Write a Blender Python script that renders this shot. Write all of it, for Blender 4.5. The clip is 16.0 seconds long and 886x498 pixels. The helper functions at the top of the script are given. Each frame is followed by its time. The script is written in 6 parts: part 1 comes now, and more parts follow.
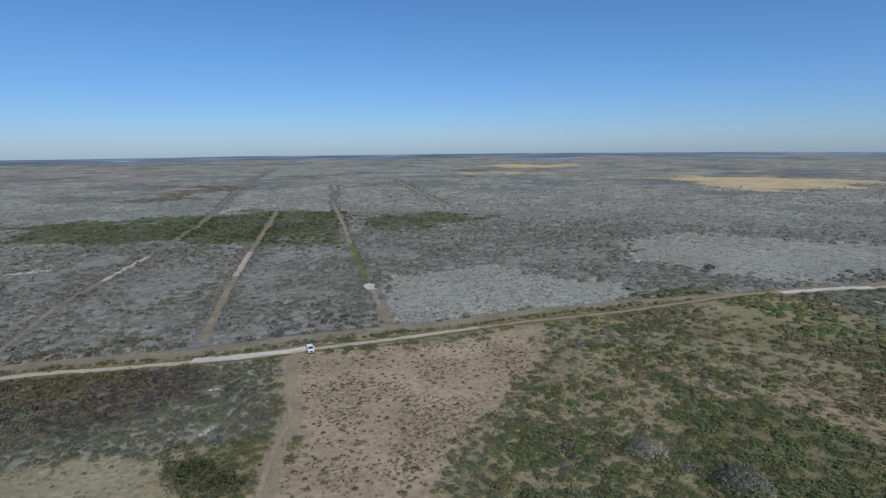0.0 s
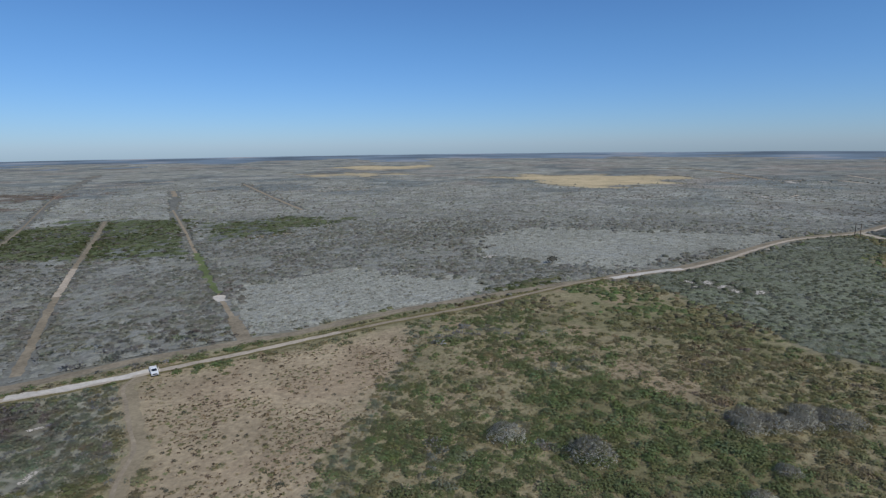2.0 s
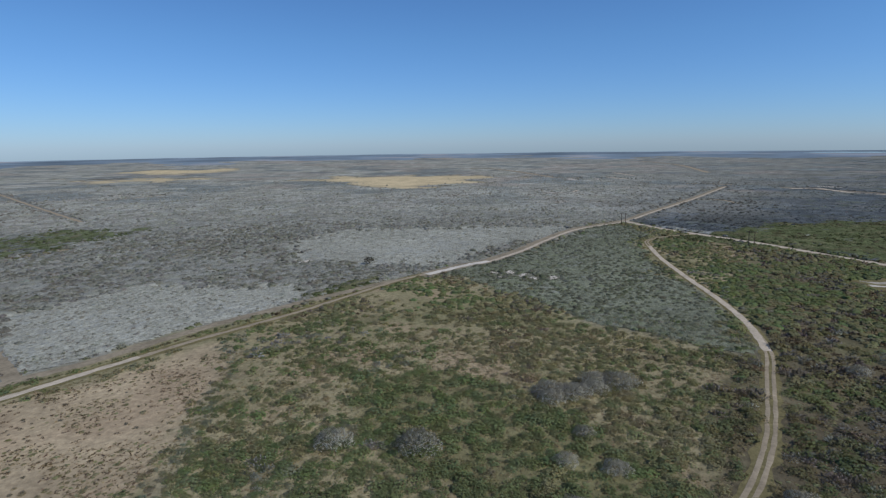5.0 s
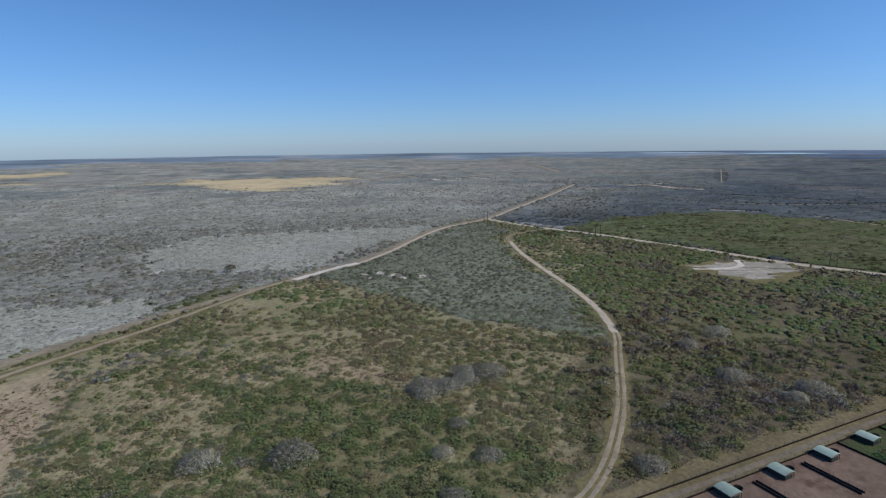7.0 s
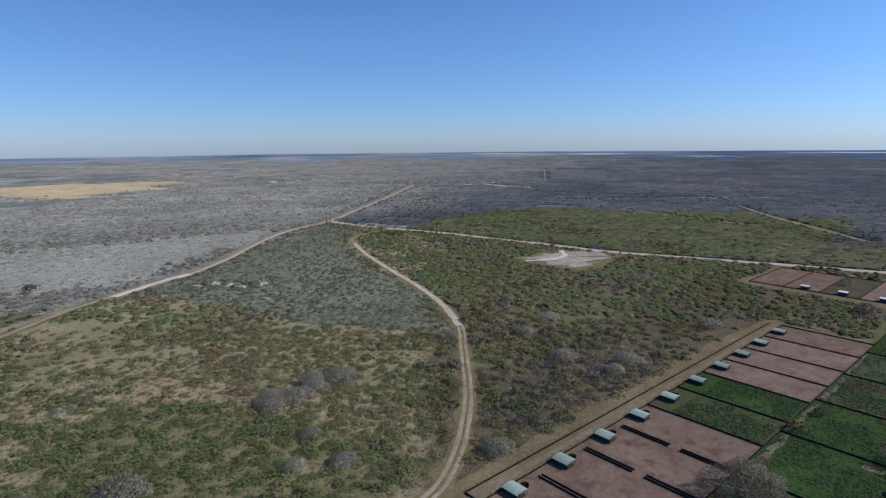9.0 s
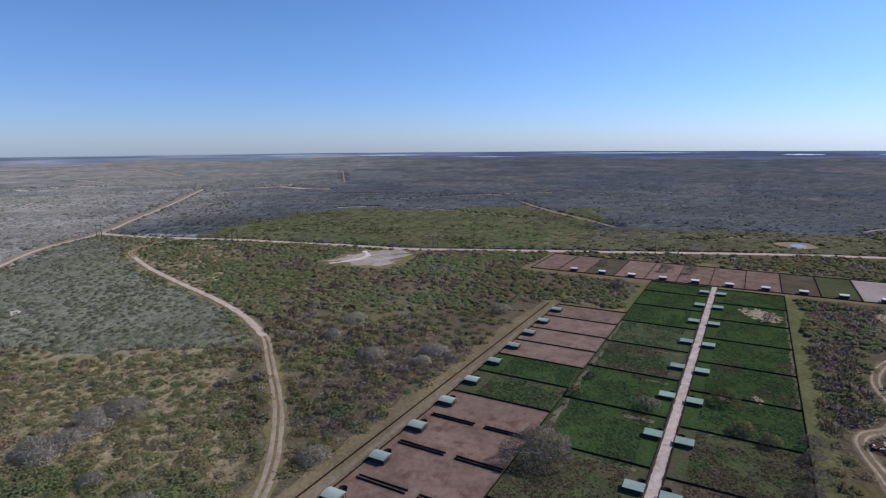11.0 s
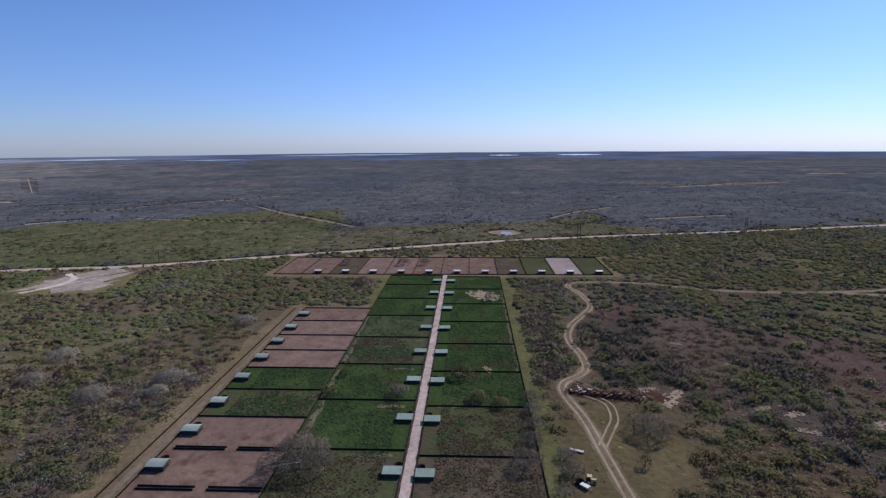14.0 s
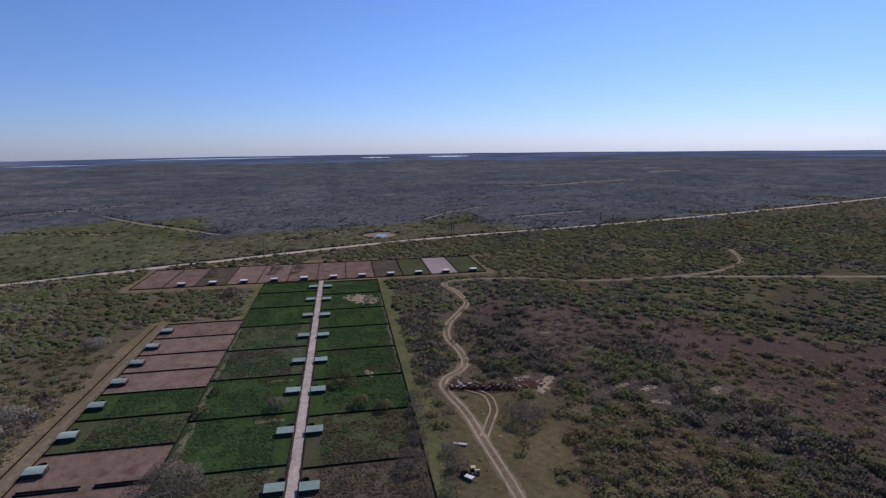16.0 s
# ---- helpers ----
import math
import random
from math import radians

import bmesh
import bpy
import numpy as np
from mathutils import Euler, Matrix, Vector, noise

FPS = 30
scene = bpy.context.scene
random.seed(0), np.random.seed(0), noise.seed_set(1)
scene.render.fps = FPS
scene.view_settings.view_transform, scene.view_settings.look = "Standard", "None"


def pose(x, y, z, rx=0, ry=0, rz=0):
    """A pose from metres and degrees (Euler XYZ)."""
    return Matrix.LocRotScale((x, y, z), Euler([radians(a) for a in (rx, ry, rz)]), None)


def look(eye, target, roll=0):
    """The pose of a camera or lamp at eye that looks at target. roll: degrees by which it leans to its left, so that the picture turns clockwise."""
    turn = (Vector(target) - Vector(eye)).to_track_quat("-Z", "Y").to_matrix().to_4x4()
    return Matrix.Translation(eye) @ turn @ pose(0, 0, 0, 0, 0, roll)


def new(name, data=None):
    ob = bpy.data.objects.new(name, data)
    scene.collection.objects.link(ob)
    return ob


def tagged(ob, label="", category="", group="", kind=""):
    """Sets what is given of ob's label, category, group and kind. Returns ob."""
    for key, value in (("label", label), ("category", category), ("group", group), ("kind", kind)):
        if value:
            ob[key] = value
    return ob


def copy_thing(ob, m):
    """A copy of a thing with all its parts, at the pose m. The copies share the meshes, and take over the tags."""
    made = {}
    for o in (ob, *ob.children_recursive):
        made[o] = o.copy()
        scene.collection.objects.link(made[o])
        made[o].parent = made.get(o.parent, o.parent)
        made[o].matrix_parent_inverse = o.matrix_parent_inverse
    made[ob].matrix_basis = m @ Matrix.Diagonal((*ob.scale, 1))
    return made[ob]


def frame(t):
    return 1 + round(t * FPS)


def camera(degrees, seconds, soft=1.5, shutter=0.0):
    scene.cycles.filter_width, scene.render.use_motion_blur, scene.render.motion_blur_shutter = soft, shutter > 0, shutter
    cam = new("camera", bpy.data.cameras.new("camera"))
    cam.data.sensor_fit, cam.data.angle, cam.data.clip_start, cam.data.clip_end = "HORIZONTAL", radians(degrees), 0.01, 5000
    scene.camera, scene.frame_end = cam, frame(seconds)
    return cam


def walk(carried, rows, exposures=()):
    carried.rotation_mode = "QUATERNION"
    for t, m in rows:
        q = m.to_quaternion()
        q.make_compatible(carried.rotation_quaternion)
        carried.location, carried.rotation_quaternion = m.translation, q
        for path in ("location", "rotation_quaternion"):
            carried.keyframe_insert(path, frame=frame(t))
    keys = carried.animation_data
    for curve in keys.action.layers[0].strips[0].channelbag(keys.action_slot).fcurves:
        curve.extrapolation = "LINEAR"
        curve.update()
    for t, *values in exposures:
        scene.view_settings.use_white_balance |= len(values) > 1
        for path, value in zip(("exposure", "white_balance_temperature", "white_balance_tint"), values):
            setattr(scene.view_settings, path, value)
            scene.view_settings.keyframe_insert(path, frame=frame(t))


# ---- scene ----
# A drone hovers 65 m over flat brush country and turns to its right.
cam = camera(76.33, 16.0, soft=1.3)
PATH = [
    (0.0, pose(0, 0, 65, 79.55, 0.57, -0.80)),
    (0.5, pose(0, 0, 65, 79.56, 0.61, -4.22)),
    (1.0, pose(0, 0, 65, 79.57, 0.65, -7.89)),
    (1.5, pose(0, 0, 65, 79.57, 0.68, -11.85)),
    (2.0, pose(0, 0, 65, 79.57, 0.71, -15.44)),
    (2.5, pose(0, 0, 65, 79.57, 0.73, -18.29)),
    (3.0, pose(0, 0, 65, 79.56, 0.75, -21.20)),
    (5.5, pose(0, 0, 65, 79.51, 0.74, -37.81)),
    (6.0, pose(0, 0, 65, 79.49, 0.73, -41.32)),
    (6.5, pose(0, 0, 65, 79.48, 0.71, -44.34)),
    (7.0, pose(0, 0, 65, 79.46, 0.68, -47.74)),
    (7.5, pose(0, 0, 65, 79.45, 0.65, -51.59)),
    (8.0, pose(0, 0, 65, 79.43, 0.62, -55.42)),
    (10.5, pose(0, 0, 65, 79.38, 0.47, -78.39)),
    (11.0, pose(0, 0, 65, 79.37, 0.44, -83.79)),
    (11.5, pose(0, 0, 65, 79.37, 0.42, -88.54)),
    (12.0, pose(0, 0, 65, 79.37, 0.41, -93.09)),
    (12.5, pose(0, 0, 65, 79.37, 0.40, -97.74)),
    (13.0, pose(0, 0, 65, 79.38, 0.41, -102.37)),
    (13.5, pose(0, 0, 65, 79.39, 0.42, -106.34)),
    (14.0, pose(0, 0, 65, 79.41, 0.45, -109.98)),
    (14.5, pose(0, 0, 65, 79.42, 0.49, -113.33)),
    (15.0, pose(0, 0, 65, 79.45, 0.55, -116.40)),
    (15.5, pose(0, 0, 65, 79.48, 0.63, -119.60)),
    (16.0, pose(0, 0, 65, 79.51, 0.73, -122.77)),
]
walk(cam, PATH, exposures=[(0.0, -0.20, 6500, 10), (5.5, -0.13, 6500, 10), (8.0, -0.03, 6550, 13), (11.5, 0.06, 6680, 23), (13.5, -0.01, 6720, 26), (16.0, -0.32, 6680, 29)])

# ---- world and sun ----
SUN_AZ, SUN_EL = 158.0, 41.0          # degrees clockwise from +y, degrees up
world = bpy.data.worlds.new("sky")
scene.world = world
world.use_nodes = True
nt = world.node_tree
sky = nt.nodes.new("ShaderNodeTexSky")
sky.sky_type = "NISHITA"
sky.sun_disc = False
sky.sun_elevation = radians(SUN_EL)
sky.sun_rotation = radians(SUN_AZ)
sky.altitude = 700
sky.air_density, sky.dust_density, sky.ozone_density = 1.0, 0.3, 6.0
nt.nodes["Background"].inputs["Strength"].default_value = 0.125
deep = nt.nodes.new("ShaderNodeMix")
deep.data_type, deep.blend_type = "RGBA", "MULTIPLY"
deep.inputs[0].default_value = 1.0
# a little lilac haze low over the horizon
where, part_z, low_sky, hue = nt.nodes.new("ShaderNodeTexCoord"), nt.nodes.new("ShaderNodeSeparateXYZ"), nt.nodes.new("ShaderNodeMapRange"), nt.nodes.new("ShaderNodeMix")
hue.data_type = "RGBA"
low_sky.inputs["From Max"].default_value = 0.17
hue.inputs[6].default_value, hue.inputs[7].default_value = (0.575, 0.745, 1.08, 1), (0.625, 0.86, 1.08, 1)
nt.links.new(where.outputs["Generated"], part_z.inputs[0])
nt.links.new(part_z.outputs["Z"], low_sky.inputs["Value"])
nt.links.new(low_sky.outputs[0], hue.inputs[0])
# the sky is paler towards the sun and deeper away from it
to_sun, glow, even = nt.nodes.new("ShaderNodeVectorMath"), nt.nodes.new("ShaderNodeMapRange"), nt.nodes.new("ShaderNodeVectorMath")
to_sun.operation, even.operation = "DOT_PRODUCT", "SCALE"
to_sun.inputs[1].default_value = (math.sin(radians(SUN_AZ)), math.cos(radians(SUN_AZ)), 0)
glow.inputs["From Min"].default_value, glow.inputs["From Max"].default_value = -1.0, 1.0
glow.inputs["To Min"].default_value, glow.inputs["To Max"].default_value = 0.80, 1.12
nt.links.new(where.outputs["Generated"], to_sun.inputs[0])
nt.links.new(to_sun.outputs["Value"], glow.inputs["Value"])
nt.links.new(hue.outputs[2], even.inputs[0])
nt.links.new(glow.outputs[0], even.inputs["Scale"])
nt.links.new(even.outputs[0], deep.inputs[7])
nt.links.new(sky.outputs[0], deep.inputs[6])
nt.links.new(deep.outputs[2], nt.nodes["Background"].inputs["Color"])
sun_data = bpy.data.lights.new("sun", "SUN")
sun_data.energy, sun_data.angle, sun_data.color = 3.3, radians(0.55), (1.0, 0.965, 0.87)
sun = new("sun", sun_data)
saz, sel = radians(SUN_AZ), radians(SUN_EL)
sun.matrix_world = look((100 * math.sin(saz) * math.cos(sel), 100 * math.cos(saz) * math.cos(sel), 100 * math.sin(sel)), (0, 0, 0))

# ---- materials ----
def material(name, color=(0.5, 0.5, 0.5), rough=0.9, metal=0.0, attr=None, vary=0.0, n1=1.0, n2=0.1, a1=0.3, a2=0.25, bump=0.0, tint=None, spec=0.0):
    """Principled material: colour (or a mesh colour attribute) times two scales of noise, random per object, with relief."""
    m = bpy.data.materials.new(name)
    m.use_nodes = True
    t = m.node_tree
    b = t.nodes["Principled BSDF"]
    b.inputs["Roughness"].default_value, b.inputs["Metallic"].default_value = rough, metal
    b.inputs["Specular IOR Level"].default_value = spec

    def node(kind, **kw):
        n = t.nodes.new(kind)
        for k, v in kw.items():
            n.inputs[k].default_value = v
        return n

    geo = t.nodes.new("ShaderNodeNewGeometry")
    if attr:
        src = t.nodes.new("ShaderNodeAttribute")
        src.attribute_name = attr
        col = src.outputs["Color"]
    else:
        src = t.nodes.new("ShaderNodeRGB")
        src.outputs[0].default_value = (*color, 1)
        col = src.outputs[0]
    fine = None
    for scale, amount in ((n1, a1), (n2, a2)):
        if amount <= 0:
            continue
        nz = node("ShaderNodeTexNoise", Scale=scale, Detail=5.0, Roughness=0.65)
        t.links.new(geo.outputs["Position"], nz.inputs["Vector"])
        fine = fine or nz
        rng = t.nodes.new("ShaderNodeMapRange")
        rng.inputs["From Min"].default_value, rng.inputs["From Max"].default_value = 0.25, 0.75
        rng.inputs["To Min"].default_value, rng.inputs["To Max"].default_value = 1 - amount, 1 + amount
        t.links.new(nz.outputs["Fac"], rng.inputs["Value"])
        sc = t.nodes.new("ShaderNodeVectorMath")
        sc.operation = "SCALE"
        t.links.new(col, sc.inputs[0])
        t.links.new(rng.outputs[0], sc.inputs["Scale"])
        col = sc.outputs[0]
    if tint:
        nz = node("ShaderNodeTexNoise", Scale=n2 * 2.3, Detail=4.0, Roughness=0.6)
        t.links.new(geo.outputs["Position"], nz.inputs["Vector"])
        rng = t.nodes.new("ShaderNodeMapRange")
        rng.inputs["From Min"].default_value, rng.inputs["From Max"].default_value = 0.5, 0.68
        t.links.new(nz.outputs["Fac"], rng.inputs["Value"])
        mx = t.nodes.new("ShaderNodeMix")
        mx.data_type = "RGBA"
        t.links.new(rng.outputs[0], mx.inputs[0])
        t.links.new(col, mx.inputs[6])
        mx.inputs[7].default_value = (*tint, 1)
        col = mx.outputs[2]
    if vary > 0:
        info = t.nodes.new("ShaderNodeObjectInfo")
        rng = t.nodes.new("ShaderNodeMapRange")
        rng.inputs["To Min"].default_value, rng.inputs["To Max"].default_value = 1 - vary, 1 + vary
        t.links.new(info.outputs["Random"], rng.inputs["Value"])
        sc = t.nodes.new("ShaderNodeVectorMath")
        sc.operation = "SCALE"
        t.links.new(col, sc.inputs[0])
        t.links.new(rng.outputs[0], sc.inputs["Scale"])
        col = sc.outputs[0]
    t.links.new(col, b.inputs["Base Color"])
    if bump > 0 and fine:
        bp = node("ShaderNodeBump", Strength=1.0, Distance=bump)
        t.links.new(fine.outputs["Fac"], bp.inputs["Height"])
        t.links.new(bp.outputs[0], b.inputs["Normal"])
    return m


def leafy_material(name, vary):
    """Foliage: part of the light passes through."""
    m = material(name, attr="tint", rough=0.8, n1=0.9, a1=0.15, a2=0.0, vary=vary)
    t = m.node_tree
    b, out = t.nodes["Principled BSDF"], t.nodes["Material Output"]
    tr, mix = t.nodes.new("ShaderNodeBsdfTranslucent"), t.nodes.new("ShaderNodeMixShader")
    mix.inputs[0].default_value = 0.42
    at, vt = t.nodes.new("ShaderNodeAttribute"), t.nodes.new("ShaderNodeVectorTransform")
    at.attribute_name = "lean"
    vt.vector_type, vt.convert_from, vt.convert_to = "NORMAL", "OBJECT", "WORLD"
    t.links.new(at.outputs["Vector"], vt.inputs[0])
    t.links.new(vt.outputs[0], b.inputs["Normal"])
    t.links.new(vt.outputs[0], tr.inputs["Normal"])
    t.links.new(b.inputs["Base Color"].links[0].from_socket, tr.inputs["Color"])
    t.links.new(b.outputs[0], mix.inputs[1])
    t.links.new(tr.outputs[0], mix.inputs[2])
    t.links.new(mix.outputs[0], out.inputs["Surface"])
    return m


M_GROUND = material("ground_soil", attr="soil", n1=0.55, n2=0.045, a1=0.33, a2=0.25, bump=0.35)
M_LEAF = leafy_material("foliage", 0.0)
M_CANOPY = material("closed_brush", attr="tint", n1=0.9, n2=0.28, a1=0.34, a2=0.16, bump=0.5)
M_LEAF_OB = leafy_material("foliage_single", 0.2)
M_BARK = material("bark", (0.156, 0.126, 0.096), n1=6.0, n2=1.0)
M_CALICHE = material("caliche", (0.486, 0.408, 0.309), n1=0.8, n2=0.12, a1=0.22, a2=0.22, bump=0.05)
M_PALE = material("pale_caliche", (0.60, 0.54, 0.45), n1=0.7, n2=0.1, a1=0.2, a2=0.2, bump=0.05)
M_DIRT = material("dirt_track", (0.270, 0.225, 0.158), n1=0.6, n2=0.07, a1=0.3, a2=0.3, bump=0.06)
M_VERGE = material("dry_grass_verge", (0.182, 0.155, 0.077), n1=0.9, n2=0.09, a1=0.35, a2=0.3, bump=0.15)
M_TRACKSIDE = material("short_dry_grass", (0.185, 0.152, 0.094), n1=0.9, n2=0.09, a1=0.35, a2=0.3, bump=0.15)
M_ALLEY = material("trodden_alley", (0.20, 0.165, 0.118), n1=0.9, n2=0.12, a1=0.3, a2=0.3, bump=0.08)
M_GRASSROAD = material("green_lane", (0.150, 0.180, 0.080), n1=0.9, n2=0.06, a1=0.3, a2=0.3, bump=0.15)
M_RUT = material("sandy_rut", (0.331, 0.270, 0.188), n1=0.8, n2=0.12, a1=0.25, a2=0.25, bump=0.05)
M_PAD = material("caliche_pad", (0.37, 0.325, 0.26), n1=0.5, n2=0.05, a1=0.3, a2=0.4, bump=0.05, tint=(0.26, 0.25, 0.19))
M_MOWN = material("mown_green_grass", (0.126, 0.130, 0.058), n1=0.9, n2=0.09, a1=0.3, a2=0.3, bump=0.15)
M_WATER = material("water", (0.05, 0.08, 0.11), rough=0.04, n1=0.2, a1=0.0, a2=0.0, spec=0.5)


# ---- small helpers ----
def flush(bm, name, mat, parent=None, label="", smooth=False):
    me = bpy.data.meshes.new(name)
    bm.normal_update()
    bm.to_mesh(me)
    bm.free()
    me.materials.append(mat)
    if smooth:
        me.polygons.foreach_set("use_smooth", [True] * len(me.polygons))
    ob = new(name, me)
    ob.parent = parent
    if label:
        ob["label"] = label
    return ob


def part(name, bm, mat, parent, label="", smooth=False):
    return flush(bm, name, mat, parent, label, smooth)


def box(bm, cx, cy, cz, sx, sy, sz, rot=0.0, bevel=0.0):
    """A box given by its centre and full sizes, turned about z."""
    m = Matrix.Translation((cx, cy, cz)) @ Matrix.Rotation(rot, 4, "Z") @ Matrix.Diagonal((sx, sy, sz, 1))
    vs = bmesh.ops.create_cube(bm, size=1.0, matrix=m)["verts"]
    if bevel > 0:
        es = list({e for v in vs for e in v.link_edges})
        bmesh.ops.bevel(bm, geom=es, offset=bevel, segments=2, affect="EDGES", profile=0.6)
    return bm


def rod(bm, a, b, r, r2=None, seg=6):
    """A tapered rod from a to b."""
    a, b = Vector(a), Vector(b)
    d = b - a
    m = Matrix.Translation((a + b) / 2) @ d.to_track_quat("Z", "Y").to_matrix().to_4x4()
    bmesh.ops.create_cone(bm, cap_ends=True, segments=seg, radius1=r, radius2=r if r2 is None else r2, depth=d.length, matrix=m)
    return bm


def vnoise(x, y, seed=0):
    """Smooth value noise on arrays, 0 to 1."""
    xi, yi = np.floor(x).astype(np.int64), np.floor(y).astype(np.int64)
    fx, fy = x - xi, y - yi
    fx, fy = fx * fx * (3 - 2 * fx), fy * fy * (3 - 2 * fy)

    def h(a, b):
        n = (a * 374761393 + b * 668265263 + seed * 974634777) & 0xFFFFFFFF
        n = ((n ^ (n >> 13)) * 1274126177) & 0xFFFFFFFF
        return ((n ^ (n >> 16)) & 0xFFFF) / 65535.0

    return (h(xi, yi) * (1 - fx) + h(xi + 1, yi) * fx) * (1 - fy) + (h(xi, yi + 1) * (1 - fx) + h(xi + 1, yi + 1) * fx) * fy


def fbm(x, y, seed=0, octaves=3):
    s, a, n = 0.0, 1.0, 0.0
    for k in range(octaves):
        s = s + a * vnoise(x * 2 ** k, y * 2 ** k, seed + k)
        n += a
        a *= 0.5
    return s / n


def inside(x, y, poly):
    """Which of the points lie in the polygon."""
    r = np.zeros(x.shape, bool)
    for (x1, y1), (x2, y2) in zip(poly, poly[1:] + poly[:1]):
        c = (y1 > y) != (y2 > y)
        r ^= c & (x < (x2 - x1) * (y - y1) / ((y2 - y1) or 1e-9) + x1)
    return r


def near_line(x, y, pts):
    """Distance of the points to a polyline."""
    best = np.full(x.shape, 1e9)
    for (x1, y1), (x2, y2) in zip(pts, pts[1:]):
        dx, dy = x2 - x1, y2 - y1
        k = np.clip(((x - x1) * dx + (y - y1) * dy) / (dx * dx + dy * dy), 0, 1)
        best = np.minimum(best, np.hypot(x - x1 - k * dx, y - y1 - k * dy))
    return best


# ---- the plan: roads ----
ROAD_LOWER = [(-190, 128), (-126, 155), (-97, 161), (-60, 169), (-42, 175), (-15, 184), (15, 195), (36, 202), (72, 212), (101, 223), (134, 235), (177, 243)]
ROAD_UPPER = [(-190, 138), (-132, 162), (-103, 170), (-76, 175), (-50, 186), (-21, 194), (3, 200), (38, 214), (75, 224), (119, 233), (150, 238)]
ROAD_EAST = [(150, 238), (179, 244), (196, 245), (235, 259), (270, 276), (326, 298), (389, 304), (456, 327), (596, 374), (800, 450)]
ROAD_CROSS = [(389, 304), (377, 262), (372, 218), (368, 178), (360, 140), (353, 102), (344, 66), (342, 30), (342, 0), (342, -30), (341, -68), (341, -126), (338, -181), (328, -248), (314, -316), (296, -430), (283, -542), (264, -780), (240, -1100)]
TRACK_WEST = [(66, 50), (84, 45), (97, 46), (114, 51), (131, 58), (157, 71), (178, 82), (200, 100), (221, 122), (248, 155), (279, 191), (306, 218), (322, 231), (345, 234), (370, 228)]
TRACK_EAST = [(40, -52), (62, -59), (79, -65), (94, -70), (106, -74), (120, -77), (126, -81), (130, -90), (140, -96), (156, -101), (168, -110), (178, -122), (187, -131), (203, -137), (216, -139), (222, -146), (217, -160), (206, -178), (190, -192), (176, -214), (167, -237), (160, -268), (166, -300), (190, -330)]
TRACK_SPUR = [(167, -237), (142, -273), (107, -322), (60, -400)]
TRACK_LOOP = [(94, -70.5), (99, -76), (104, -81), (111, -84), (117, -82), (122, -78.5)]
DRIVE = [(-44, 174), (-46, 165), (-43, 155), (-39, 141), (-35, 128), (-35, 113), (-33, 96), (-28, 70)]
SPUR_A = [(-80, 183), (-90, 226), (-98, 260), (-114, 336), (-141, 473), (-163, 578)]
SPUR_B = [(-17, 196), (-24, 227), (-32, 261), (-43, 307), (-59, 382), (-81, 485), (-120, 659), (-150, 850)]
SPUR_C = [(-140, 165), (-150, 200), (-159, 230), (-167, 281), (-174, 332), (-205, 497), (-330, 975), (-480, 1700)]

# ---- the plan: the pens, in a frame along the lane ----
PU, PN, PO = Vector((0.923, -0.385, 0)), Vector((0.385, 0.923, 0)), Vector((94, -26, 0))
PEN_TURN = math.atan2(PU.y, PU.x)


def pen(u, v, z=0.0):
    """World place of a point u metres along the lane and v metres to its north side."""
    p = PO + PU * u + PN * v
    return (p.x, p.y, z)


def pen_uv(x, y):
    return (x - PO.x) * PU.x + (y - PO.y) * PU.y, (x - PO.x) * PN.x + (y - PO.y) * PN.y


ROWS_N = [-36, -10, 14, 38, 62, 86, 110.5, 135, 159, 177.5]
ROWS_S = [-36, -11, 12, 35, 57, 80, 103.5, 127, 151, 175]
ROWS_B = [-31, -16, -1, 13.5, 28, 43.5, 58.5, 73, 87.5, 103.5, 120]
COLS_F = [88 - 14.3 * k for k in range(13)]
HALF = 27.0

# ---- the plan: ground regions ----
FIELD = [(-42, 167), (-16, 178), (39, 194), (40, 179), (19, 142), (6, 113), (-5, 80), (-38, 75), (-34, 116), (-36, 133), (-44, 157)]
LUSH = [(50, 108), (56, 126), (66, 140), (84, 133), (95, 113), (96, 92), (98, 70), (95, 52), (70, 48), (62, 60), (56, 85)]
EDGE = [(52, 199), (38, 170), (25, 143), (15, 118), (8, 96), (2, 97), (10, 116), (18, 137), (31, 168), (46, 197)]
ROADSIDE = [(80, 228), (103, 243), (125, 247), (132, 241), (118, 236), (101, 229)]
DARK_NW = [(-140, 148), (-116, 160), (-74, 159), (-55, 146), (-69, 137), (-84, 124), (-105, 110), (-150, 100)]
PALE_A = [(-24, 279), (5, 297), (35, 296), (60, 275), (88, 256), (84, 229), (60, 219), (24, 210), (-13, 198), (-24, 238)]
PALE_B = [(128, 382), (178, 404), (283, 352), (325, 305), (270, 283), (217, 266), (164, 256), (134, 280), (110, 309)]
WEDGE = [(150, 233), (164, 206), (154, 148), (163, 110), (171, 82), (178, 86), (212, 117), (269, 186), (310, 230), (345, 240), (378, 290), (320, 290), (211, 250)]
THICKET = [(-190, 132), (-130, 153), (-67, 163), (-48, 166), (-40, 128), (-44, 113), (-70, 112), (-88, 106), (-150, 85)]
CLEARING = [(-110, 60), (-95, 95), (-85, 107), (-70, 111), (-57, 109), (-48, 97), (-40, 60)]
GREEN_FAR = [(-295, 379), (-369, 477), (-294, 520), (-208, 559), (-104, 572), (-63, 361), (-111, 375), (-187, 392)]
GREEN_FAR_B = [(-69, 522), (5, 545), (66, 508), (4, 459), (-54, 406)]
GREEN_EAST = [(333, 232), (362, 235), (372, 225), (450, 225), (540, 160), (560, 60), (560, -120), (480, -90), (420, -60), (349, -37), (344, 30), (361, 135), (366, 180)]
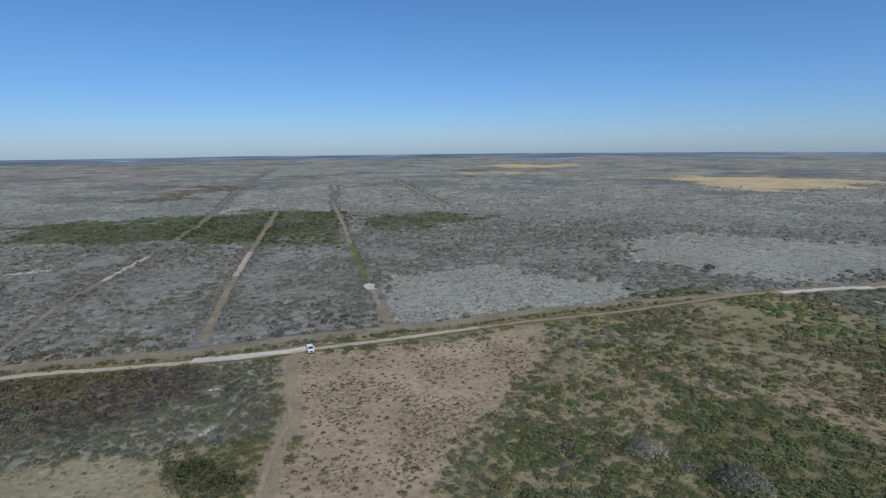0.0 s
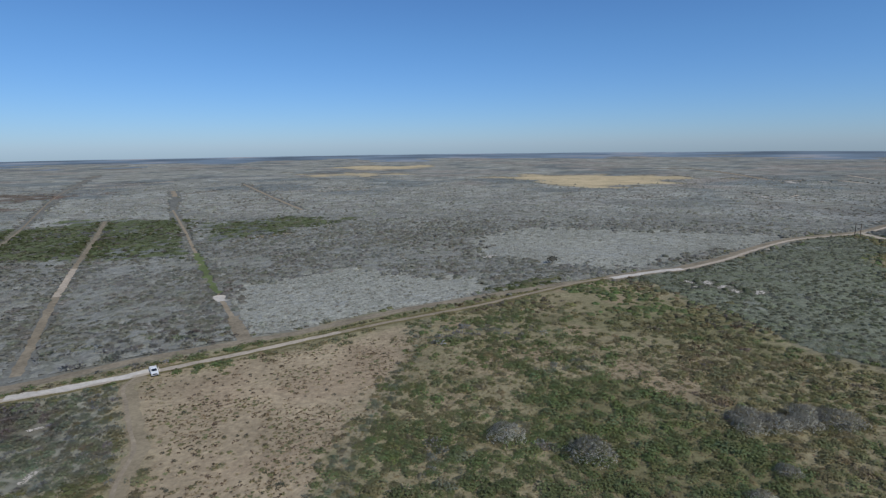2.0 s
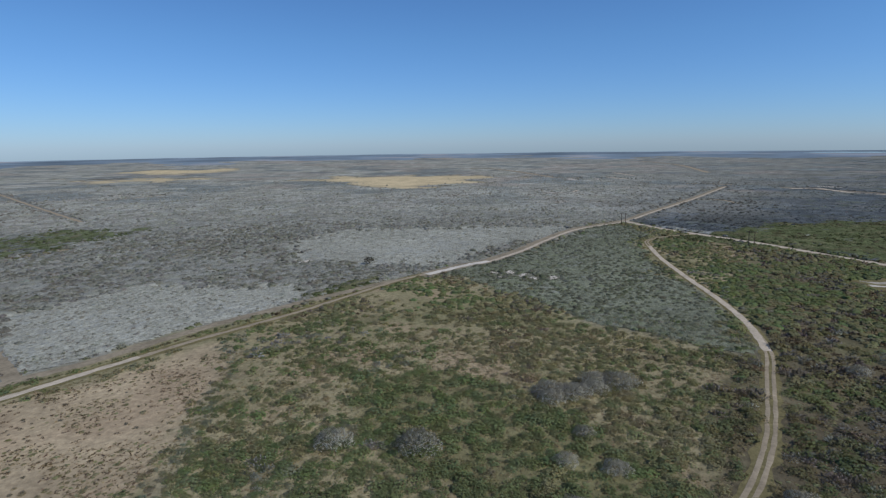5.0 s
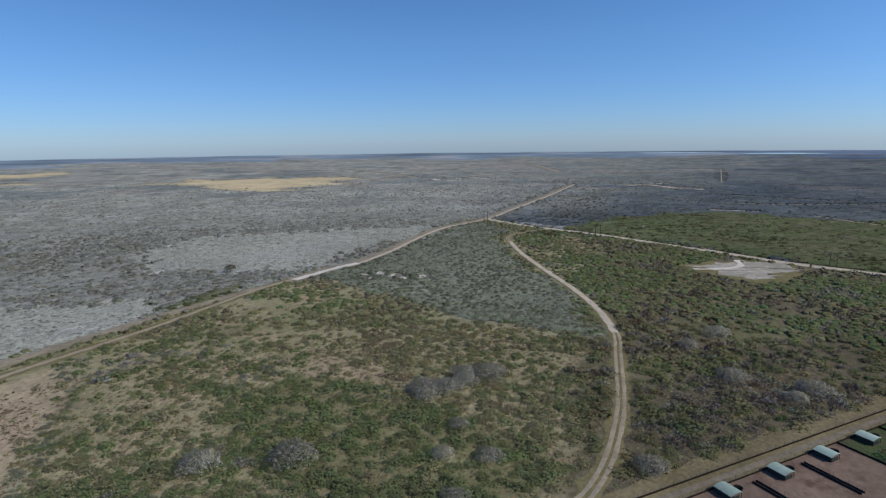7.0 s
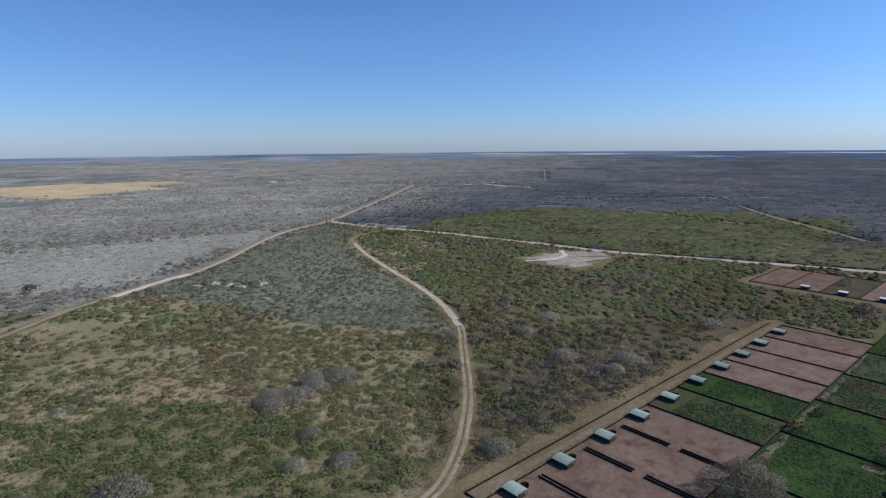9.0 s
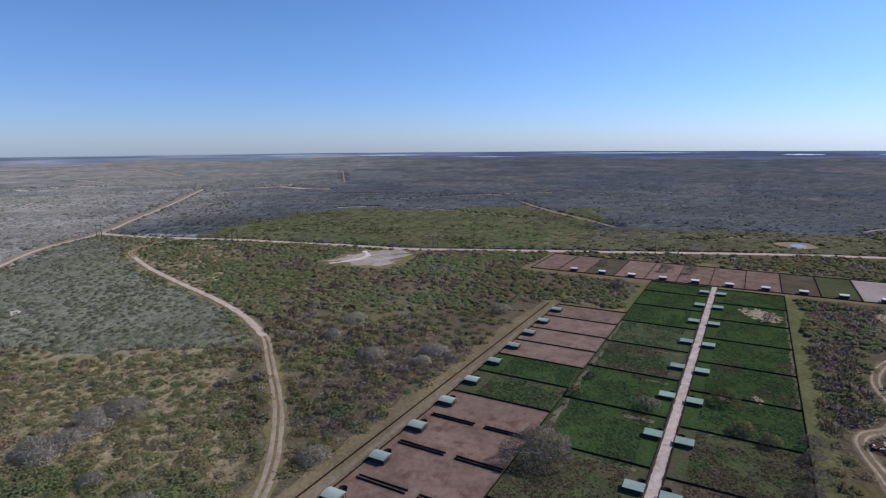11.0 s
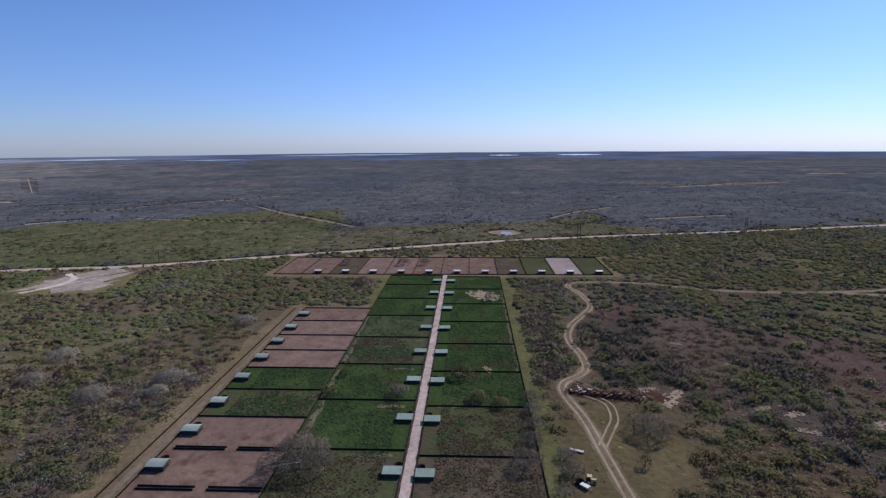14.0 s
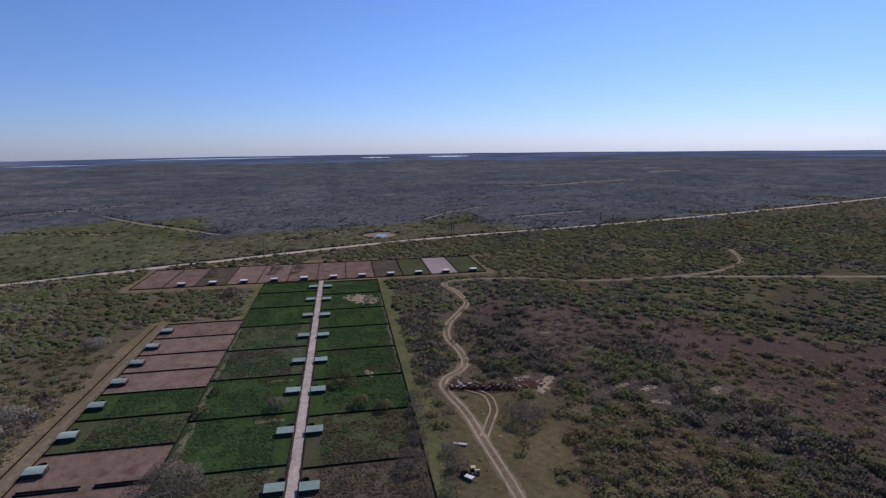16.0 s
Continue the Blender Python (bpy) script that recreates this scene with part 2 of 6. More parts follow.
RED_BARE = [(137, -168), (125, -185), (98, -190), (69, -213), (20, -190), (15, -128), (39, -132), (52, -140), (72, -142), (89, -143), (110, -153)]
YARD = [(119, -75), (111, -83), (105, -92), (98, -98), (90, -92), (83, -86), (76, -76), (65, -72), (40, -58), (40, -47), (70, -52), (80, -56), (95, -63), (110, -70)]
OLIVE_SE = [(84, -86), (83, -103), (67, -109), (51, -106), (35, -100), (25, -70), (60, -70), (76, -76)]
BAND_SE = [(167, -124), (157, -159), (120, -150), (94, -143), (76, -137), (59, -135), (43, -127), (10, -122), (15, -108), (40, -110), (54, -112), (68, -115), (91, -113), (104, -107), (129, -108), (140, -104), (152, -108)]
THIN_SE = [(172, -150), (145, -164), (121, -149), (115, -126), (98, -115), (104, -108), (120, -117), (141, -120)]
BARE_SE = [(179, -127), (184, -149), (169, -146), (166, -124)]
ROW_SE = [(160, -176), (141, -194), (115, -203), (97, -210), (71, -216), (40, -222), (40, -228), (71, -223), (97, -217), (115, -210), (143, -201), (163, -182)]
STRIP_SE = [(40, -44), (84, -53), (178, -92), (242, -120), (225, -150), (200, -135), (165, -105), (128, -84), (100, -70)]
DARK_SE = [(128, -84), (165, -112), (200, -140), (215, -170), (165, -230), (120, -180), (100, -140), (60, -120), (20, -140), (10, -110), (60, -92), (100, -104)]
PAD = [(298, 108), (323, 95), (340, 81), (338, 57), (316, 52), (291, 53), (285, 68), (289, 86)]
FIELD_1 = [(382, 998), (515, 1160), (600, 1070), (750, 957), (691, 866), (488, 712), (466, 779), (424, 864)]
FIELD_2 = [(15, 1396), (168, 1482), (220, 1195), (151, 1227)]
LINE_FAR = [(960, 277), (1400, 408)]
LINE_FAR_B = [(745, 230), (730, 125), (724, 15), (563, -39), (445, -85)]
LINE_FAR_C = [(391, -330), (388, -365), (384, -410)]
LINE_FAR_D = [(700, -560), (666, -633), (663, -827)]
LINE_FAR_E = [(840, 390), (834, 310), (826, 262)]
LAKES = [(94, 108.4, 3400, 3600), (114.4, 117.6, 2990, 3200), (121.1, 125.5, 3020, 3280), (75, 82, 3050, 3350), (66, 74, 3400, 3650), (85, 91, 2620, 2720), (-30, -27, 3100, 3220)]
# far clearing lines and roads: line, width, pale or not
FAR_TRACKS = [([(-149, 844), (-172, 960)], 8, 0), ([(14, 606), (-16, 761), (-76, 1085)], 5, 0), ([(-742, 1105), (-694, 1126), (-640, 1135)], 14, 1), ([(-996, 1599), (-940, 1680), (-858, 1765)], 22, 1),
              ([(-297, 1194), (-247, 1202), (-222, 1261)], 9, 1), ([(-145, 887), (-123, 919), (-103, 940)], 7, 0), ([(1693, 1258), (1474, 972), (1138, 677)], 14, 0), ([(905, 1248), (971, 1208), (908, 1022), (795, 787)], 12, 0),
              ([(45, 850), (73, 858), (125, 887)], 7, 1), ([(1011, 821), (944, 715)], 9, 1), ([(785, 769), (825, 746)], 8, 1), ([(534, 550), (563, 530), (599, 547)], 5, 1), ([(824, 371), (854, 351), (816, 299), (806, 254)], 10, 1),
              ([(577, 378), (614, 357), (595, 317)], 5, 0), ([(570, 173), (577, 153), (584, 134)], 5, 1), ([(871, 720), (845, 655)], 10, 1), ([(816, 523), (843, 462)], 9, 0), ([(645, 174), (662, 132), (693, 87), (716, 33)], 5, 0),
              ([(716, 33), (741, -16), (757, -63)], 7, 0), ([(575, 89), (546, 49), (500, -18)], 4, 0), ([(429, -256), (458, -301), (479, -356)], 3, 0), ([(389, -118), (394, -138), (406, -171)], 3, 0),
              ([(660, -602), (670, -678), (685, -754), (667, -810)], 8, 0), ([(820, -1075), (800, -1160)], 26, 0)]
PALE_D = [(396, 265), (470, 310), (541, 341), (596, 325), (545, 255), (437, 222)]
OLIVE_BELT = [(349, -37), (420, -60), (430, -120), (412, -200), (402, -270), (350, -290), (322, -300), (334, -210), (341, -126)]
GRASS_FAR = [(412, -243), (440, -293), (433, -314), (385, -290), (372, -240)]
RED_FAR = [(-405, 774), (-436, 890), (-356, 896), (-351, 993), (-297, 814), (-284, 729), (-347, 705)]
TAN_FAR = [(-40, 405), (-31, 421), (-6, 450), (8, 449), (-5, 431)]
# pale bare spots: x, y, length, width, turn in degrees
SPOTS = [(68, 918, 40, 16, 10), (-218, 297, 22, 7, 20), (566, 588, 22, 10, 60), (544, 541, 30, 9, 40), (775, 723, 60, 16, 40), (804, 685, 26, 10, 40), (830, 713, 40, 12, 50),
         (187, 215, 8, 4, 30), (180, 219, 5, 2.5, 80), (188, 206, 8, 4, 0), (196, 193, 9, 3.5, 20), (188, 198, 6, 3, 50), (176, 210, 4, 2, 10), (113, 307, 12, 5, 10), (-61, 145, 3.4, 1.4, 0), (-54, 122, 5, 1.6, 60),
         (890, 350, 36, 20, 80), (107, -101, 13, 4.5, 115), (90, -122, 6, 3, 60), (83, -118, 6, 2.5, 20), (119, -133, 4, 2, 30), (139, -131, 4, 2, 30), (95, -118, 5, 2, 70), (79, -136, 6, 2.5, 100), (114, -99, 6, 2.5, 60)]
FIELD_3 = [(200, 1758), (444, 1964), (495, 1594), (312, 1520)]

NORTH_LINE = sorted([(-5000, -1500)] + ROAD_UPPER + ROAD_EAST[1:] + [(5000, 2000)])
NL_X, NL_Y = np.array([p[0] for p in NORTH_LINE]), np.array([p[1] for p in NORTH_LINE])
BACK_X = np.array([p[0] for p in ROAD_CROSS][::-1]); BACK_Y = np.array([p[1] for p in ROAD_CROSS][::-1])

# kinds of brush: linear colours
KINDS = {
    "grey": (0.340, 0.345, 0.314), "pale": (0.372, 0.360, 0.288), "greygreen": (0.245, 0.255, 0.175),
    "green": (0.200, 0.233, 0.108), "olive": (0.262, 0.250, 0.136), "dark": (0.132, 0.132, 0.102),
    "brown": (0.19, 0.145, 0.100), "mauve": (0.265, 0.238, 0.203), "silver": (0.375, 0.367, 0.315),
    "straw": (0.310, 0.258, 0.152), "weed": (0.078, 0.138, 0.062), "dryweed": (0.135, 0.112, 0.074),
    # the last one is leafless brush with distance haze mixed into its colour
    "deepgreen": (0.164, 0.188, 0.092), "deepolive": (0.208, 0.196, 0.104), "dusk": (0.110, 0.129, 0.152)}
KNAMES = list(KINDS)
KCOL = np.array([KINDS[k] for k in KNAMES])

# region: soil colour, share of ground grown over, mix of kinds, crown width from, to
REGIONS = [
    ("north", (0.205, 0.202, 0.172), 1.05, {"grey": 5, "mauve": 4, "pale": 1.5, "greygreen": 2.2, "olive": .4}, 3.4, 6.0),
    ("mid", (0.290, 0.248, 0.145), 1.05, {"olive": 5, "green": 4.5, "greygreen": 1.2, "grey": .5, "brown": .4, "mauve": .6}, 2.4, 5.6),
    # back: soil and brush are tinted blue-grey, standing in for haze
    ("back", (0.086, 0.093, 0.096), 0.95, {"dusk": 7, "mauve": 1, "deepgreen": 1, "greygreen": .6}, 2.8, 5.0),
    ("field", (0.365, 0.288, 0.185), 0.07, {"brown": 4, "dark": 1, "olive": 4}, 0.8, 2.2),
    ("pale", (0.285, 0.280, 0.245), 0.80, {"pale": 6, "silver": 1, "grey": 2.5, "greygreen": .6}, 1.1, 2.2),
    ("wedge", (0.160, 0.155, 0.115), 1.05, {"greygreen": 7, "grey": 2, "silver": 1, "green": 2}, 2.0, 3.6),
    ("thicket", (0.260, 0.250, 0.190), 2.6, {"greygreen": 4, "silver": 6, "grey": 3, "olive": .6}, 2.2, 4.0),
    ("clearing", (0.33, 0.285, 0.175), 0.0, {"olive": 1}, 0.4, 0.8),
    ("greenfar", (0.200, 0.185, 0.130), 0.9, {"green": 5, "deepgreen": 3, "olive": 1, "grey": 3, "mauve": 1}, 3.0, 5.4),
    ("greeneast", (0.165, 0.148, 0.082), 0.85, {"green": 8, "olive": 6, "mauve": .7}, 2.6, 4.8),
    ("red", (0.100, 0.072, 0.058), 0.22, {"deepolive": 6, "brown": 3, "mauve": 2}, 2.2, 4.8),
    ("yard", (0.118, 0.102, 0.052), 0.01, {"olive": 1}, 1.0, 2.0),
    ("strip", (0.100, 0.082, 0.052), 1.5, {"mauve": 5, "deepolive": 4, "deepgreen": 3, "green": 1}, 3.4, 6.4),
    ("darkse", (0.098, 0.076, 0.054), 1.25, {"dark": 3, "deepgreen": 3, "deepolive": 5, "green": 2, "mauve": 1.5}, 4.0, 7.2),
    ("straw", (0.55, 0.44, 0.265), 0.0, {"olive": 1}, 1, 2),
    ("south", (0.095, 0.082, 0.050), 1.0, {"deepgreen": 3, "deepolive": 5, "mauve": 2, "dark": 2}, 3.0, 6.0),
    ("scrub", (0.150, 0.128, 0.080), 1.5, {"green": 6, "olive": 3, "deepolive": 3, "silver": .5, "mauve": 2.2, "greygreen": 1, "brown": .6}, 3.6, 6.8),
    ("band", (0.080, 0.070, 0.058), 1.7, {"dark": 5, "mauve": 3, "deepgreen": 3}, 3.6, 6.6),
    ("oldwood", (0.165, 0.148, 0.105), 2.2, {"deepolive": 4, "greygreen": 4, "mauve": 4}, 2.8, 5.0),
    ("scrubpen", (0.122, 0.102, 0.066), 1.05, {"deepolive": 6, "olive": 1.5, "mauve": 2.5, "deepgreen": 2.5, "silver": .3}, 3.2, 6.2),
    ("redfar", (0.215, 0.145, 0.105), 0.5, {"brown": 3, "mauve": 3}, 2.0, 4.0),
    ("tanfar", (0.33, 0.27, 0.18), 0.25, {"brown": 3, "olive": 3}, 2.0, 4.0),
    ("beltse", (0.105, 0.090, 0.055), 0.9, {"olive": 5, "green": 3, "mauve": 3, "dark": 1}, 3.0, 5.0),
    ("grassfar", (0.13, 0.125, 0.065), 0.25, {"green": 3, "olive": 3}, 2.0, 3.4),
    ("lush", (0.200, 0.180, 0.094), 1.7, {"green": 8, "olive": 2.5, "silver": .5}, 3.0, 6.0),
    ("olivese", (0.102, 0.078, 0.050), 1.5, {"olive": 3, "deepolive": 4, "green": 4, "mauve": 1}, 3.4, 5.8),
    ("thinse", (0.102, 0.080, 0.062), 0.8, {"mauve": 3, "dark": 3, "deepolive": 3, "brown": 2}, 1.6, 4.0),
    ("edge", (0.230, 0.205, 0.135), 0.75, {"greygreen": 6, "silver": 1.5, "olive": 2}, 1.8, 3.6),
]
RID = {r[0]: i for i, r in enumerate(REGIONS)}
SOIL = np.array([r[1] for r in REGIONS])
COVER = np.array([r[2] for r in REGIONS])
SIZE = np.array([r[4:6] for r in REGIONS])
CUM = np.cumsum(np.array([[r[3].get(k, 0) for k in KNAMES] for r in REGIONS], float), axis=1)
CUM /= CUM[:, -1:]


def region(x, y):
    """Which region each point lies in; borders wander."""
    r = np.hypot(x, y)
    amp = np.clip(r * 0.035, 2.5, 30) + np.clip((r - 450) * 0.25, 0, 160)
    wl = np.clip(r * 0.06, 7, 120)
    wl = 2.0 ** np.round(np.log2(wl))
    x2 = x + amp * (fbm(x / wl, y / wl, 5) - 0.5) * 2
    y2 = y + amp * (fbm(x / wl, y / wl, 9) - 0.5) * 2
    out = np.full(x.shape, RID["mid"])
    out[y2 > np.interp(x2, NL_X, NL_Y)] = RID["north"]
    sway = (fbm(x / 90, y / 90, 13, 4) - 0.5) * np.clip(r - 380, 0, 700) * 0.35
    x3, y3 = x2, y2 + sway
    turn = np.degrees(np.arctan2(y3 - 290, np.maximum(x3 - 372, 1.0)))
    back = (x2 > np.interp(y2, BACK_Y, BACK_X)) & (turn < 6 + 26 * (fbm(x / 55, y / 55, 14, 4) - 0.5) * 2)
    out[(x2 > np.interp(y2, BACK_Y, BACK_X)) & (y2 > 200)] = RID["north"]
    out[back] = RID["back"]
    out[inside(x2, y2, LUSH)] = RID["lush"]
    out[inside(x2, y2, EDGE) & (out != RID["north"])] = RID["edge"]
    out[(y2 < 0.52 * x2 + 2) & (out == RID["mid"])] = RID["scrub"]
    su, sv = pen_uv(x2, y2)
    out[(out == RID["scrub"]) & (sv < 100) & (su > -60)] = RID["scrubpen"]
    out[(y2 < -205) & ~back] = RID["south"]
    for name, poly in (("pale", PALE_A), ("pale", PALE_B), ("north", PALE_D), ("redfar", RED_FAR), ("tanfar", TAN_FAR), ("field", FIELD), ("wedge", WEDGE), ("thicket", THICKET), ("oldwood", DARK_NW), ("greeneast", ROADSIDE),
                       ("clearing", CLEARING), ("greenfar", GREEN_FAR), ("greenfar", GREEN_FAR_B), ("greeneast", GREEN_EAST), ("beltse", OLIVE_BELT), ("grassfar", GRASS_FAR),
                       ("strip", STRIP_SE), ("darkse", DARK_SE), ("red", RED_BARE), ("band", BAND_SE), ("thinse", THIN_SE), ("red", BARE_SE), ("band", ROW_SE), ("olivese", OLIVE_SE), ("yard", YARD), ("straw", FIELD_1), ("straw", FIELD_2), ("straw", FIELD_3)):
        out[inside(x2, y2, poly)] = RID[name]
    return out


CLEAR = [(ROAD_LOWER, 3.2), (ROAD_UPPER, 3.4), (ROAD_EAST, 5.5), (ROAD_CROSS, 4.0), (TRACK_WEST, 3.0), (TRACK_EAST, 2.6), (TRACK_LOOP, 2.2),
         (TRACK_SPUR, 2.5), (DRIVE, 2.6), (SPUR_A, 2.9), (SPUR_B, 2.6), (SPUR_C, 2.9),
         (LINE_FAR, 3), (LINE_FAR_B, 4), (LINE_FAR_C, 6), (LINE_FAR_D, 9), (LINE_FAR_E, 9)] + [(p, w * 0.5 + 1) for p, w, _ in FAR_TRACKS]


def blocked(x, y):
    """Points on roads, on the pad, in the pens or on their mown borders."""
    b = np.zeros(x.shape, bool)
    wide = np.clip((np.hypot(x, y) - 420) * 0.003, 0, 3)
    for pts, w in CLEAR:
        b |= near_line(x, y, pts) < w + wide
    b |= inside(x, y, PAD)
    for px, py, pr in ((83, -59, 3.2), (96, -63, 2.6), (94, -65.5, 2.6)):
        b |= np.hypot(x - px, y - py) < pr
    b |= np.hypot(x - 370, y + 183) < 15
    for az0, az1, r0, r1 in LAKES:
        r, az = np.hypot(x, y), np.degrees(np.arctan2(x, y))
        b |= (az > az0 - 0.3) & (az < az1 + 0.3) & (r > r0 - 90) & (r < r1 + 50)
    for sx, sy, sl, sw, sa in SPOTS:
        c, s = math.cos(radians(sa)), math.sin(radians(sa))
        k = 2.5 if math.hypot(sx, sy) > 560 else 1.6
        b |= (((x - sx) * c + (y - sy) * s) / (sl / 2 + k)) ** 2 + ((-(x - sx) * s + (y - sy) * c) / (sw / 2 + k)) ** 2 < 1
    u, v = pen_uv(x, y)
    b |= (u > -40) & (u < 182) & (v > -31) & (v < HALF)
    b |= (u > -42) & (u < 124) & (v >= HALF - 1) & (v < 62)
    b |= (u > 172) & (u < 226) & (v > -87) & (v < 92)
    b |= (u > 122) & (u < 182) & (v >= HALF - 1) & (v < 30)
    return b


# ---- ground sheet ----
def build_ground():
    az = np.concatenate([np.radians(np.arange(-52, 178, 0.7)), np.radians(np.arange(178, 308, 4.0))])
    rad = np.concatenate([[6, 20, 40], 55 * np.exp(np.arange(0, 500) * 0.0135)])
    rad = np.append(rad[rad < 3980], 4020)
    na, nr = len(az), len(rad)
    R, A = np.meshgrid(rad, az, indexing="ij")
    X, Y = (R * np.sin(A)).ravel(), (R * np.cos(A)).ravel()
    X, Y = np.append(X, 0.0), np.append(Y, 0.0)
    co = np.stack([X, Y, np.zeros_like(X)], 1)
    i = np.arange(nr - 1)[:, None] * na
    j = np.arange(na)[None]
    k = (j + 1) % na
    quads = np.stack([i + j, i + na + j, i + na + k, i + k], -1).reshape(-1, 4)
    fan = np.stack([np.full(na, nr * na), j[0], k[0]], 1)
    me = bpy.data.meshes.new("ground")
    me.vertices.add(len(co))
    me.vertices.foreach_set("co", co.ravel())
    me.loops.add(quads.size + fan.size)
    me.loops.foreach_set("vertex_index", np.concatenate([quads.ravel(), fan.ravel()]))
    me.polygons.add(len(quads) + len(fan))
    me.polygons.foreach_set("loop_start", np.concatenate([np.arange(len(quads)) * 4, quads.size + np.arange(len(fan)) * 3]))
    me.update(calc_edges=True)
    me.validate()
    reg = region(X, Y)
    r = np.hypot(X, Y)
    g = np.random.default_rng(3)
    soft = 0.8 + 0.014 * r
    col = SOIL[reg] * 0.2
    for _ in range(6):
        col = col + SOIL[region(X + g.normal(0, 1, X.shape) * soft, Y + g.normal(0, 1, X.shape) * soft)] * (0.8 / 6)
    big = fbm(X / 60, Y / 60, 21)[:, None]
    med = fbm(X / 11, Y / 11, 31)[:, None]
    col = col * (0.75 + 0.3 * big + 0.2 * med)
    # greener and barer spots
    g = np.clip((fbm(X / 35, Y / 35, 41) - 0.52) * 5, 0, 1)[:, None] * np.isin(reg, [RID["mid"], RID["lush"], RID["scrub"], RID["south"], RID["strip"]])[:, None]
    col = col * (1 - 0.45 * g) + 0.45 * g * np.array([0.165, 0.165, 0.078])
    bare = np.clip((fbm(X / 19, Y / 19, 51) - 0.60) * 7, 0, 1)[:, None] * np.isin(reg, [RID["mid"], RID["field"]])[:, None]
    col = col * (1 - 0.6 * bare) + 0.6 * bare * np.array([0.36, 0.27, 0.175])
    # far country: streaks of open land
    far = np.clip((r - 900) / 900, 0, 1)[:, None]
    st = np.clip((fbm(X / 260, Y / 260, 61, 4) - 0.56) * 6, 0, 1)[:, None]
    north = (reg == RID["north"])[:, None]
    col = col * (1 - 0.5 * far * st * north) + 0.5 * far * st * north * np.array([0.33, 0.25, 0.16])
    at = me.attributes.new("soil", "FLOAT_COLOR", "POINT")
    at.data.foreach_set("color", np.concatenate([col, np.ones((len(col), 1))], 1).astype(np.float32).ravel())
    me.materials.append(M_GROUND)
    return tagged(new("ground", me), "flat dry brush land with patchy soil and grass", "ground", kind="structure")


ground = build_ground()


# ---- roads ----
def smooth_line(pts, step):
    """A rounded line through the points."""
    P = [Vector((*p, 0)) for p in pts]
    P = [P[0] * 2 - P[1]] + P + [P[-1] * 2 - P[-2]]
    out = []
    for a, b, c, d in zip(P, P[1:], P[2:], P[3:]):
        n = max(2, int((c - b).length / step))
        for i in range(n):
            t = i / n
            out.append(0.5 * ((2 * b) + (c - a) * t + (2 * a - 5 * b + 4 * c - d) * t * t + (3 * b - a - 3 * c + d) * t ** 3))
    return out + [P[-2]]


def strip(name, pts, width, mat, z, offset=0.0, wobble=0.18, step=2.0, label="", category="track", seed=1):
    line = smooth_line(pts, step)
    bm = bmesh.new()
    prev = None
    for i, p in enumerate(line):
        d = (line[min(i + 1, len(line) - 1)] - line[max(i - 1, 0)]).normalized()
        n = Vector((-d.y, d.x, 0))
        w1 = width / 2 * (1 + wobble * 2 * (noise.noise((i * 0.35, seed, 0)) + 0.6 * noise.noise((i * 1.3, seed, 5))))
        w2 = width / 2 * (1 + wobble * 2 * (noise.noise((i * 0.35, seed, 9)) + 0.6 * noise.noise((i * 1.3, seed, 3))))
        a = bm.verts.new((p + n * (offset + w1)).to_tuple()[:2] + (z,))
        m = bm.verts.new((p + n * offset).to_tuple()[:2] + (z + 0.02,))
        b = bm.verts.new((p + n * (offset - w2)).to_tuple()[:2] + (z,))
        if prev:
            bm.faces.new((prev[0], a, m, prev[1]))
            bm.faces.new((prev[1], m, b, prev[2]))
        prev = (a, m, b)
    bmesh.ops.recalc_face_normals(bm, faces=bm.faces)
    bm.faces.ensure_lookup_table()
    if bm.faces[0].normal.z < 0:
        bmesh.ops.reverse_faces(bm, faces=bm.faces)
    ob = flush(bm, name, mat)
    return tagged(ob, label, category, kind="structure")


strip("road", ROAD_LOWER, 6.0, M_VERGE, 0.03, label="dry grass verge along a ranch road", category="verge", seed=2)
strip("road", ROAD_LOWER[:7], 2.8, M_CALICHE, 0.07, wobble=0.3, label="pale caliche ranch road", category="road", seed=3)
strip("road", ROAD_LOWER[6:], 2.2, M_RUT, 0.075, wobble=0.3, label="sandy ranch road with worn grass edges", category="road", seed=3)
strip("road", ROAD_EAST[:3], 4.0, M_PALE, 0.10, offset=-1.2, wobble=0.4, label="white washed caliche at a bend of the road", category="road", seed=33)
strip("road", [(-76, 166.2), (-62, 169), (-48, 173.5), (-40, 176)], 3.6, M_PALE, 0.085, offset=0.6, wobble=0.45, label="white washed caliche beside the road", category="road", seed=37)
strip("road", ROAD_UPPER, 4.6, M_DIRT, 0.03, label="wide graded dirt road through brush", category="road", seed=4)
strip("road", ROAD_EAST, 8.0, M_DIRT, 0.035, wobble=0.2, label="wide graded dirt road through brush", category="road", seed=5)
strip("road", ROAD_EAST, 2.6, M_CALICHE, 0.08, offset=-2.0, wobble=0.3, label="pale caliche wheel track on the dirt road", category="track", seed=6)
strip("road", ROAD_CROSS, 6.0, M_CALICHE, 0.04, wobble=0.15, label="pale straight caliche road behind the pens", category="road", step=4, seed=7)
strip("track", TRACK_WEST, 5.0, M_VERGE, 0.03, wobble=0.3, label="worn grass beside a sandy track", category="verge", seed=8)
for s in (-0.85, 0.85):
    strip("track", TRACK_WEST, 1.0, M_RUT, 0.07, offset=s, wobble=0.22, label="sandy wheel rut of a winding track", seed=9 + s)
strip("track", TRACK_EAST, 3.4, M_TRACKSIDE, 0.03, wobble=0.3, label="worn grass beside a sandy track", category="verge", seed=11)
